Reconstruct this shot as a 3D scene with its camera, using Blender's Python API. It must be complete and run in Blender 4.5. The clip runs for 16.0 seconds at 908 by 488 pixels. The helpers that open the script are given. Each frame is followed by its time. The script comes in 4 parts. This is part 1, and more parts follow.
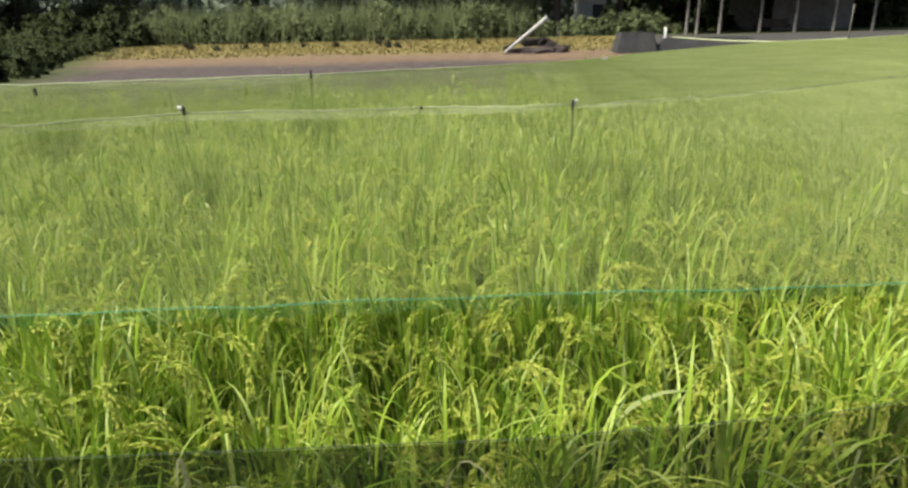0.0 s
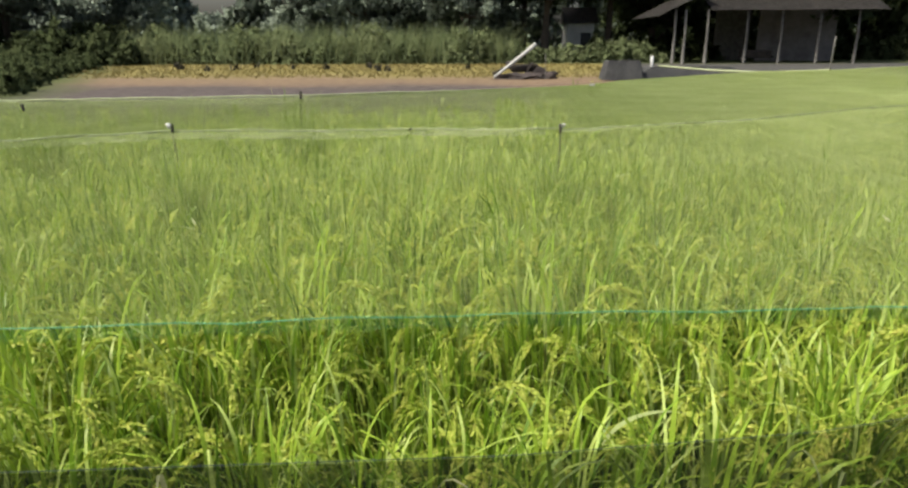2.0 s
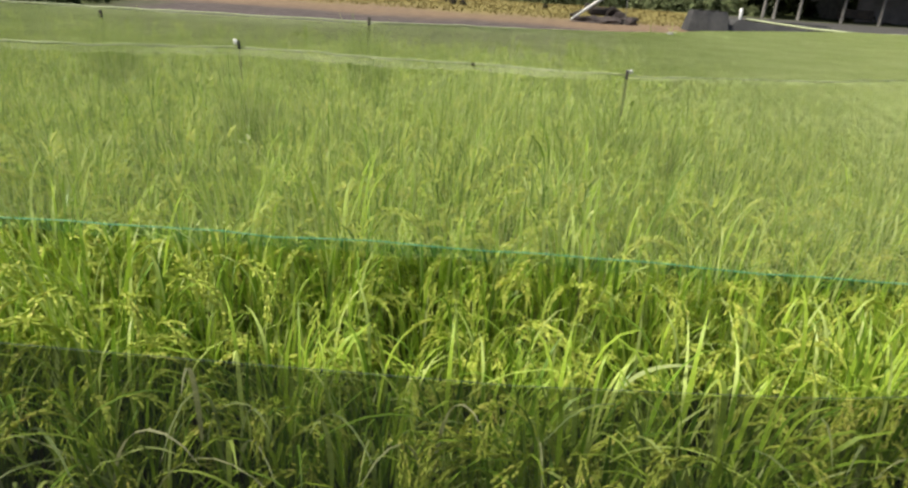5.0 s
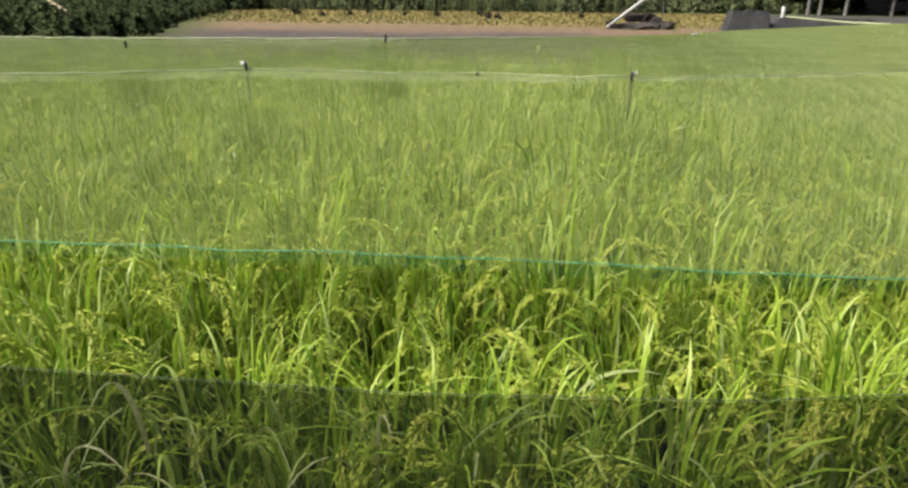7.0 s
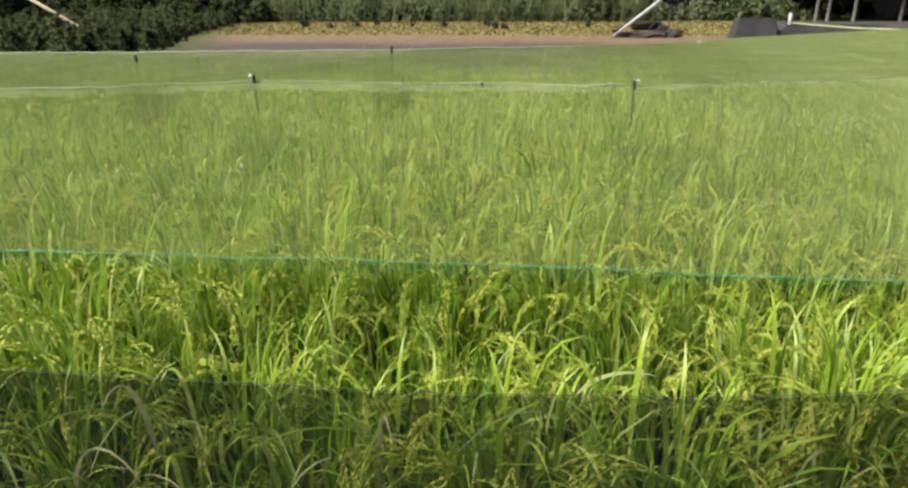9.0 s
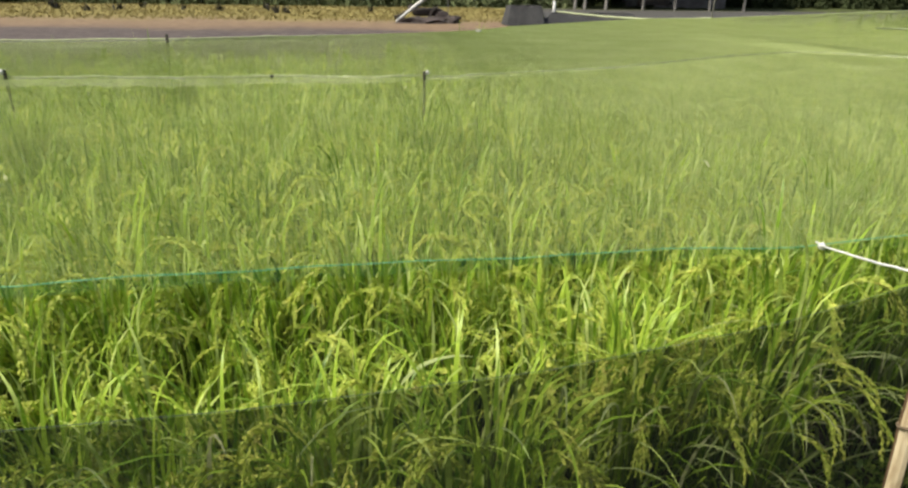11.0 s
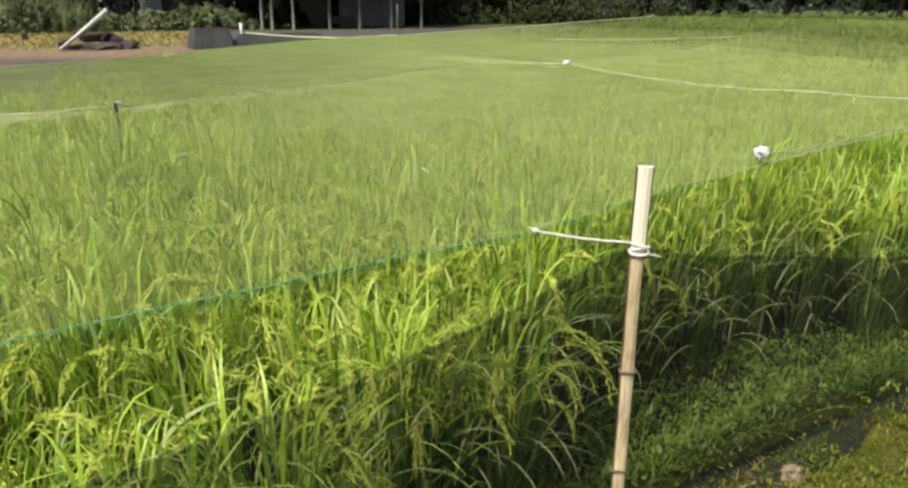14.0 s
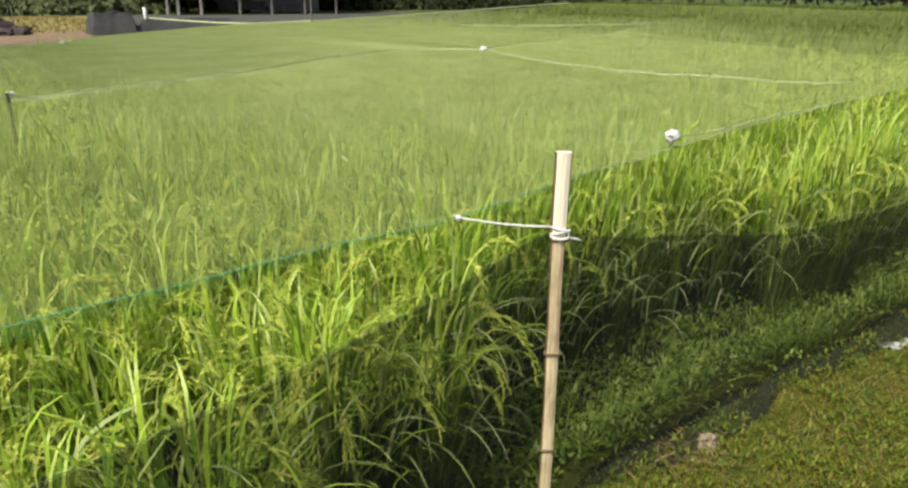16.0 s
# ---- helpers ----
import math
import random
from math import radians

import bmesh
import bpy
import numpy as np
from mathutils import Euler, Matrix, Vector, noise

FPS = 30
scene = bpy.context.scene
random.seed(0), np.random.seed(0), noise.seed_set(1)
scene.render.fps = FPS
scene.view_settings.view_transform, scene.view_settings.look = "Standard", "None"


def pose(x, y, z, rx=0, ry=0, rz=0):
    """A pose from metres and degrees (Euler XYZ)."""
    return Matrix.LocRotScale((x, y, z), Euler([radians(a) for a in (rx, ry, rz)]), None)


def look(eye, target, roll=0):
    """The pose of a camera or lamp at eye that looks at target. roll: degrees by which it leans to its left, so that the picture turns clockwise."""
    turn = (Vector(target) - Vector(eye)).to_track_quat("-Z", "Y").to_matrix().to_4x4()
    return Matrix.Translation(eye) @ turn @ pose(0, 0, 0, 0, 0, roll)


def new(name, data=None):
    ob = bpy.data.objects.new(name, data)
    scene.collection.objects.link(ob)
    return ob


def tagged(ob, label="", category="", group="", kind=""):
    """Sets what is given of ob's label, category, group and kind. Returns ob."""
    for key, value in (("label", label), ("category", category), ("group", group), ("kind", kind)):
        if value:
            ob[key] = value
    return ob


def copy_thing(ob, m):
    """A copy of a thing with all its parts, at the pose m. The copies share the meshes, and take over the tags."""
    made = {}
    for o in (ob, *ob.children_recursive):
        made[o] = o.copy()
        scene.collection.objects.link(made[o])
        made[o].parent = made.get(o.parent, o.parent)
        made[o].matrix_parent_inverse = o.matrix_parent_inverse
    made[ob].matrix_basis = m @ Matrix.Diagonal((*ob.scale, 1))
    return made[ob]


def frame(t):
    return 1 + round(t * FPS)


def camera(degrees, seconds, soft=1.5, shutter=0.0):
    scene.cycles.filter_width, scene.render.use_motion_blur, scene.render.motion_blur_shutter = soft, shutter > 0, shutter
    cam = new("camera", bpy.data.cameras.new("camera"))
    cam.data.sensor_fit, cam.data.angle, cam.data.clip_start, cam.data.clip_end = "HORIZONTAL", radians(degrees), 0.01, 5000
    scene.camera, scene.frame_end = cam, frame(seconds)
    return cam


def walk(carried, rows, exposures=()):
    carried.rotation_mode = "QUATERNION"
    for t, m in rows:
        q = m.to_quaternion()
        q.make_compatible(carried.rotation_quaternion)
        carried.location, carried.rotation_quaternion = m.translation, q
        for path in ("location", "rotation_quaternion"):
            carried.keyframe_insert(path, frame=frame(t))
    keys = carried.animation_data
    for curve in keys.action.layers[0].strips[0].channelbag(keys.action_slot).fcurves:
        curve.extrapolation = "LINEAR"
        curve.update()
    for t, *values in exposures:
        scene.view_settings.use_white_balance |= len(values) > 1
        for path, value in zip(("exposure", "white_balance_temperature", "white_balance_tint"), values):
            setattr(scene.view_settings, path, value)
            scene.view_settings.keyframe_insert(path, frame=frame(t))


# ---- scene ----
cam = camera(66.8, 16.0, soft=2.5)
PATH = [
    (0, (1.021, 0.285, 1.371), (0.924, 2.181, 0.74), -1.3),
    (0.5, (1.024, 0.276, 1.371), (0.955, 2.187, 0.787), -1.4),
    (1, (1.018, 0.264, 1.368), (0.95, 2.193, 0.845), -1.0),
    (1.5, (1.019, 0.275, 1.365), (0.947, 2.193, 0.803), -0.7),
    (2, (1.02, 0.279, 1.363), (0.961, 2.196, 0.796), -0.2),
    (2.5, (1.028, 0.279, 1.362), (0.913, 2.192, 0.79), -0.7),
    (3, (1.044, 0.291, 1.358), (0.892, 2.184, 0.732), -1.0),
    (3.5, (1.05, 0.299, 1.352), (0.923, 2.167, 0.649), -1.2),
    (3.7, (1.043, 0.303, 1.345), (0.882, 2.146, 0.586), -0.2),
    (5.8, (1.116, 0.261, 1.353), (0.902, 2.115, 0.635), 4.7),
    (6, (1.147, 0.279, 1.352), (0.864, 2.114, 0.607), 2.9),
    (6.5, (1.202, 0.307, 1.343), (0.84, 2.126, 0.595), 1.1),
    (7, (1.237, 0.325, 1.333), (0.885, 2.166, 0.635), 0.3),
    (7.5, (1.254, 0.334, 1.327), (0.908, 2.176, 0.628), -1.7),
    (8, (1.267, 0.336, 1.324), (0.831, 2.17, 0.656), -1.9),
    (8.2, (1.271, 0.332, 1.321), (0.834, 2.172, 0.669), -1.7),
    (10.3, (1.236, 0.261, 1.371), (1.142, 2.13, 0.665), 1.6),
    (10.5, (1.238, 0.266, 1.37), (1.224, 2.139, 0.67), 1.2),
    (11, (1.236, 0.272, 1.372), (1.428, 2.132, 0.663), 0.9),
    (11.5, (1.227, 0.282, 1.371), (1.586, 2.119, 0.665), 0.7),
    (12, (1.217, 0.293, 1.369), (1.713, 2.096, 0.659), 0.7),
    (12.5, (1.206, 0.298, 1.369), (1.783, 2.075, 0.657), 0.6),
    (13, (1.202, 0.296, 1.37), (1.918, 2.033, 0.685), 0.2),
    (13.5, (1.194, 0.287, 1.372), (2.053, 1.976, 0.734), 0.1),
    (14, (1.191, 0.285, 1.372), (2.137, 1.922, 0.72), 0.2),
    (14.5, (1.19, 0.286, 1.372), (2.171, 1.897, 0.705), 0.5),
    (15, (1.191, 0.289, 1.372), (2.221, 1.865, 0.698), 0.2),
    (15.5, (1.193, 0.292, 1.371), (2.278, 1.822, 0.678), 0.4),
    (16, (1.194, 0.291, 1.373), (2.319, 1.796, 0.687), 0.6),
]
walk(cam, [(t, look(eye, aim, roll)) for t, eye, aim, roll in PATH])

# ---------------------------------------------------------------- light
SUN_AZ, SUN_EL = radians(253), radians(57)
world = bpy.data.worlds.new("sky")
scene.world = world
world.use_nodes = True
wn = world.node_tree.nodes
sky = wn.new("ShaderNodeTexSky")
sky.sky_type, sky.sun_disc = "NISHITA", False
sky.sun_elevation, sky.sun_rotation = SUN_EL, SUN_AZ
sky.air_density, sky.dust_density, sky.ozone_density = 1.0, 5.0, 1.0
wn["Background"].inputs["Strength"].default_value = 0.1
world.node_tree.links.new(sky.outputs[0], wn["Background"].inputs["Color"])
sun = new("sun", bpy.data.lights.new("sun", "SUN"))
sun.data.energy, sun.data.angle, sun.data.color = 3.9, radians(9), (1.0, 0.96, 0.84)
sun_way = Vector((math.sin(SUN_AZ) * math.cos(SUN_EL), math.cos(SUN_AZ) * math.cos(SUN_EL), math.sin(SUN_EL)))
sun.matrix_world = look(sun_way * 30, (0, 0, 0))
scene.view_settings.exposure = 0.46

RNG = np.random.default_rng(7)


# ---------------------------------------------------------------- materials
class Mat:
    """A node material: noise-mixed colours, roughness, bump."""

    def __init__(self, name):
        self.m = bpy.data.materials.new(name)
        self.m.use_nodes = True
        self.t = self.m.node_tree
        self.b = self.t.nodes["Principled BSDF"]
        self.out = self.t.nodes["Material Output"]

    def n(self, kind, **k):
        node = self.t.nodes.new(kind)
        for key, v in k.items():
            if key == "op":
                node.operation = v
            elif key == "blend":
                node.blend_type = v
            elif key == "dtype":
                node.data_type = v
        return node

    def link(self, a, b):
        self.t.links.new(a, b)

    def coord(self):
        return self.n("ShaderNodeTexCoord").outputs["Object"]

    def noise(self, scale, detail=4.0, rough=0.6, at=None):
        node = self.n("ShaderNodeTexNoise")
        node.inputs["Scale"].default_value = scale
        node.inputs["Detail"].default_value = detail
        node.inputs["Roughness"].default_value = rough
        self.link(at if at is not None else self.coord(), node.inputs["Vector"])
        return node.outputs["Fac"]

    def ramp(self, fac, stops):
        node = self.n("ShaderNodeValToRGB")
        el = node.color_ramp.elements
        while len(el) < len(stops):
            el.new(0.5)
        for e, (p, c) in zip(el, stops):
            e.position, e.color = p, (*c, 1)
        self.link(fac, node.inputs["Fac"])
        return node.outputs["Color"]

    def mix(self, fac, a, b, blend="MIX"):
        node = self.n("ShaderNodeMixRGB", blend=blend)
        for sock, v in zip(node.inputs, (fac, a, b)):
            if isinstance(v, (int, float)):
                sock.default_value = v
            elif isinstance(v, tuple):
                sock.default_value = (*v, 1)
            else:
                self.link(v, sock)
        return node.outputs[0]

    def math(self, op, a, b=0.5):
        node = self.n("ShaderNodeMath", op=op)
        for sock, v in zip(node.inputs, (a, b)):
            if isinstance(v, (int, float)):
                sock.default_value = v
            else:
                self.link(v, sock)
        return node.outputs[0]

    def bump(self, height, strength=0.4, dist=0.02):
        node = self.n("ShaderNodeBump")
        node.inputs["Strength"].default_value, node.inputs["Distance"].default_value = strength, dist
        self.link(height, node.inputs["Height"])
        self.link(node.outputs[0], self.b.inputs["Normal"])

    def base(self, colour, rough=0.6, spec=0.4):
        if isinstance(colour, tuple):
            self.b.inputs["Base Color"].default_value = (*colour, 1)
        else:
            self.link(colour, self.b.inputs["Base Color"])
        self.b.inputs["Roughness"].default_value = rough
        self.b.inputs["Specular IOR Level"].default_value = spec
        return self

    def translucent(self, colour, share):
        t = self.n("ShaderNodeBsdfTranslucent")
        if isinstance(colour, tuple):
            t.inputs["Color"].default_value = (*colour, 1)
        else:
            self.link(colour, t.inputs["Color"])
        mx = self.n("ShaderNodeMixShader")
        mx.inputs[0].default_value = share
        self.link(self.b.outputs[0], mx.inputs[1])
        self.link(t.outputs[0], mx.inputs[2])
        self.link(mx.outputs[0], self.out.inputs["Surface"])


def leaf_material(name, stops, scale=3.0, rough=0.5, share=0.3, spec=0.35, own=0.62):
    """Leaf: each blade its own tint, patches over the stand, a mottled grain."""
    m = Mat(name)
    geo = m.n("ShaderNodeNewGeometry")
    isl = geo.outputs["Random Per Island"]
    patch = m.noise(scale, 3.0, at=geo.outputs["Position"])
    f = m.math("ADD", m.math("MULTIPLY", isl, own), m.math("MULTIPLY", patch, 1.0 - own))
    col = m.ramp(f, stops)
    grain = m.noise(60.0, 3.0, at=geo.outputs["Position"])
    col = m.mix(0.55, col, m.ramp(grain, [(0.3, (0.62, 0.62, 0.6)), (0.7, (1.15, 1.12, 1.0))]), "MULTIPLY")
    m.base(col, rough, spec)
    m.translucent(col, share)
    return m.m


def plain(name, a, b, scale=8.0, rough=0.7, bump=0.3, dist=0.01, spec=0.3, metal=0.0, fine=None):
    m = Mat(name)
    f = m.noise(scale, 6.0)
    col = m.ramp(f, [(0.3, a), (0.7, b)])
    g = m.noise(fine or scale * 9, 3.0)
    col = m.mix(0.4, col, m.ramp(g, [(0.3, (0.6, 0.6, 0.6)), (0.7, (1.1, 1.1, 1.1))]), "MULTIPLY")
    m.base(col, rough, spec)
    m.b.inputs["Metallic"].default_value = metal
    m.bump(g, bump, dist)
    return m.m


def net_material(name, colour, cover, patchy, scale, share=0.3):
    """Fine netting: threads too thin to be told apart cover a share of the surface, more where it bunches."""
    m = Mat(name)
    f = m.noise(scale, 5.0)
    streak = m.n("ShaderNodeMapping")
    streak.inputs["Scale"].default_value = (0.6, 9.0, 9.0)
    m.link(m.coord(), streak.inputs["Vector"])
    s = m.noise(3.0, 3.0, at=streak.outputs[0])
    thread = m.noise(420.0, 2.0)
    f = m.math("ADD", m.math("MULTIPLY", f, 0.6), m.math("MULTIPLY", s, 0.4))
    node = m.n("ShaderNodeMapRange")
    m.link(f, node.inputs[0])
    for i, v in ((1, 0.3), (2, 0.7), (3, cover - patchy), (4, cover + patchy)):
        node.inputs[i].default_value = v
    cov = m.math("MULTIPLY", node.outputs[0], m.math("ADD", 0.6, m.math("MULTIPLY", thread, 0.8)))
    m.base(colour, 0.6, 0.2)
    t = m.n("ShaderNodeBsdfTranslucent")
    t.inputs["Color"].default_value = (*colour, 1)
    body = m.n("ShaderNodeMixShader")
    body.inputs[0].default_value = share
    m.link(m.b.outputs[0], body.inputs[1])
    m.link(t.outputs[0], body.inputs[2])
    clear = m.n("ShaderNodeBsdfTransparent")
    mx = m.n("ShaderNodeMixShader")
    m.link(cov, mx.inputs[0])
    m.link(clear.outputs[0], mx.inputs[1])
    m.link(body.outputs[0], mx.inputs[2])
    m.link(mx.outputs[0], m.out.inputs["Surface"])
    return m.m


RICE_LEAF = leaf_material("rice_leaf", [(0.1, (0.085, 0.175, 0.02)), (0.36, (0.22, 0.37, 0.033)), (0.58, (0.41, 0.56, 0.065)), (0.8, (0.62, 0.73, 0.25))], 2.2, 0.42, 0.3, 0.32)
# darker green rice leaf, used only at the far end of the field
RICE_DARKER = leaf_material("darker_rice_leaf", [(0.1, (0.07, 0.12, 0.02)), (0.5, (0.13, 0.19, 0.035)), (0.9, (0.21, 0.26, 0.06))], 0.5, 0.6, 0.3, 0.1)
OLD_LEAF = leaf_material("old_rice_leaf", [(0.15, (0.2, 0.29, 0.08)), (0.5, (0.36, 0.43, 0.17)), (0.85, (0.52, 0.52, 0.3))], 3.0, 0.45, 0.3, 0.4)
RICE_GRAIN = leaf_material("rice_grain", [(0.28, (0.41, 0.53, 0.07)), (0.48, (0.55, 0.64, 0.11)), (0.64, (0.65, 0.69, 0.15)), (0.82, (0.67, 0.6, 0.16))], 7.0, 0.6, 0.4, 0.35, 0.35)
RICE_STEM = leaf_material("rice_stem", [(0.1, (0.07, 0.13, 0.025)), (0.6, (0.14, 0.2, 0.04)), (0.95, (0.26, 0.25, 0.1))], 3.0, 0.55, 0.1)
WEED = leaf_material("weed_leaf", [(0.1, (0.065, 0.13, 0.018)), (0.4, (0.15, 0.25, 0.034)), (0.7, (0.27, 0.35, 0.065)), (0.92, (0.36, 0.39, 0.12))], 3.0, 0.5, 0.25, 0.35, 0.5)
TURF = leaf_material("turf_blade", [(0.25, (0.06, 0.105, 0.01)), (0.48, (0.14, 0.165, 0.013)), (0.62, (0.21, 0.185, 0.02)), (0.85, (0.18, 0.105, 0.033))], 5.5, 0.6, 0.25, 0.2, 0.45)
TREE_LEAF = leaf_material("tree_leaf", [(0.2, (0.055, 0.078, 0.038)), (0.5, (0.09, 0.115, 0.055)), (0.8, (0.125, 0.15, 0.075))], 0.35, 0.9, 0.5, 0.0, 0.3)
# pale copy of the tree leaf with distance haze put into its colour
TREE_LEAF_HAZED = leaf_material("tree_leaf_hazed", [(0.2, (0.25, 0.31, 0.26)), (0.5, (0.29, 0.345, 0.285)), (0.8, (0.33, 0.385, 0.31))], 0.35, 0.9, 0.8, 0.0, 0.2)
REED = leaf_material("reed_leaf", [(0.2, (0.16, 0.21, 0.11)), (0.5, (0.22, 0.265, 0.135)), (0.8, (0.28, 0.31, 0.17))], 0.3, 0.9, 0.5, 0.0, 0.3)
STRAW = leaf_material("stubble_straw", [(0.1, (0.16, 0.13, 0.045)), (0.5, (0.235, 0.19, 0.065)), (0.95, (0.31, 0.265, 0.1))], 0.3, 0.7, 0.1)
TURF_GREEN = leaf_material("turf_weed_leaf", [(0.2, (0.05, 0.1, 0.011)), (0.5, (0.12, 0.175, 0.018)), (0.85, (0.24, 0.24, 0.035))], 5.0, 0.6, 0.25, 0.2, 0.5)
DRY_BLADE = leaf_material("dry_blade", [(0.1, (0.14, 0.095, 0.045)), (0.5, (0.25, 0.18, 0.09)), (0.95, (0.4, 0.32, 0.18))], 6.0, 0.8, 0.1, 0.1)
BARK = plain("bark", (0.05, 0.04, 0.03), (0.13, 0.1, 0.075), 5.0, 0.9, 0.8, 0.03)
def bamboo_material(name, pale, tan, stain, amount):
    """Split bamboo: long fibres, brown weather stains that run down it."""
    m = Mat(name)
    fibre = m.n("ShaderNodeMapping")
    fibre.inputs["Scale"].default_value = (300, 300, 9)
    m.link(m.coord(), fibre.inputs["Vector"])
    f = m.noise(1.0, 4.0, at=fibre.outputs[0])
    run = m.n("ShaderNodeMapping")
    run.inputs["Scale"].default_value = (45, 45, 8)
    m.link(m.coord(), run.inputs["Vector"])
    g = m.noise(1.0, 5.0, at=run.outputs[0])
    col = m.mix(f, tan, pale)
    mask = m.ramp(g, [(0.5 - amount, (0, 0, 0)), (0.72 - amount, (1, 1, 1))])
    col = m.mix(m.math("MULTIPLY", mask, 0.75), col, stain)
    m.base(col, 0.55, 0.3)
    m.bump(f, 0.3, 0.002)
    return m.m


BAMBOO = bamboo_material("bamboo_skin", (0.68, 0.59, 0.4), (0.54, 0.44, 0.26), (0.24, 0.15, 0.075), 0.06)
BAMBOO_EDGE = bamboo_material("bamboo_split_edge", (0.2, 0.13, 0.07), (0.12, 0.07, 0.035), (0.06, 0.035, 0.02), 0.1)
BAMBOO_PALE = bamboo_material("bamboo_pale_face", (0.84, 0.78, 0.63), (0.72, 0.64, 0.49), (0.36, 0.27, 0.16), -0.08)
BAMBOO_DARK = plain("bamboo_node", (0.1, 0.075, 0.045), (0.2, 0.15, 0.09), 30.0, 0.7, 0.4, 0.003)
DARK_WOOD = plain("weathered_stick", (0.018, 0.018, 0.012), (0.05, 0.045, 0.03), 20.0, 0.85, 0.5, 0.005)
STRING = plain("white_string", (0.62, 0.62, 0.58), (0.8, 0.8, 0.76), 60.0, 0.7, 0.5, 0.002)
NET_CORD = plain("pale_net_cord", (0.34, 0.38, 0.2), (0.48, 0.52, 0.32), 30.0, 0.7, 0.3, 0.002)
GREEN_CORD = plain("green_net_cord", (0.06, 0.32, 0.15), (0.16, 0.5, 0.28), 20.0, 0.5, 0.3, 0.002)
BLACK_CORD = plain("black_net_cord", (0.03, 0.04, 0.04), (0.08, 0.1, 0.1), 20.0, 0.6, 0.3, 0.002)
PLASTIC = plain("white_plastic", (0.55, 0.55, 0.52), (0.74, 0.74, 0.71), 12.0, 0.4, 0.5, 0.01)
STONE = plain("dry_clod", (0.2, 0.145, 0.095), (0.4, 0.33, 0.24), 18.0, 0.95, 0.8, 0.01)
RUST = plain("dark_machine_paint", (0.02, 0.018, 0.017), (0.06, 0.047, 0.036), 6.0, 0.85, 0.3, 0.01)
PALE_TUBE = plain("pale_pipe", (0.5, 0.5, 0.46), (0.68, 0.67, 0.62), 5.0, 0.5, 0.2, 0.005)
TARP = plain("dark_tarpaulin", (0.05, 0.051, 0.052), (0.095, 0.095, 0.093), 2.0, 0.95, 0.5, 0.05, 0.08)
THATCH = plain("thatch", (0.035, 0.032, 0.03), (0.08, 0.072, 0.065), 3.0, 0.95, 0.9, 0.05)
HUT_WOOD = plain("grey_hut_wood", (0.09, 0.085, 0.075), (0.2, 0.19, 0.17), 4.0, 0.85, 0.4, 0.02)
WALL_PALE = plain("pale_plaster", (0.16, 0.14, 0.13), (0.26, 0.235, 0.225), 1.5, 0.9, 0.3, 0.02)
WHITEWASH = plain("whitewashed_plaster", (0.55, 0.55, 0.53), (0.72, 0.72, 0.7), 1.5, 0.9, 0.3, 0.02)
SOIL = plain("dark_turned_soil", (0.03, 0.025, 0.024), (0.085, 0.068, 0.062), 3.0, 0.95, 0.8, 0.03)
BIRD_NET = plain("bird_net_thread", (0.39, 0.46, 0.165), (0.49, 0.56, 0.235), 3.0, 0.6, 0.1, 0.001, 0.1)
GREEN_SELVEDGE = net_material("green_net_selvedge", (0.06, 0.3, 0.14), 0.1, 0.1, 2.2, 0.4)
PALE_FOLD = net_material("pale_gathered_netting", (0.64, 0.67, 0.46), 0.35, 0.16, 3.0, 0.4)
FENCE_HEM = net_material("bunched_dark_netting", (0.016, 0.02, 0.018), 0.52, 0.24, 9.0, 0.1)
FENCE_NET = net_material("dark_fence_netting", (0.013, 0.017, 0.016), 0.53, 0.06, 2.5, 0.15)


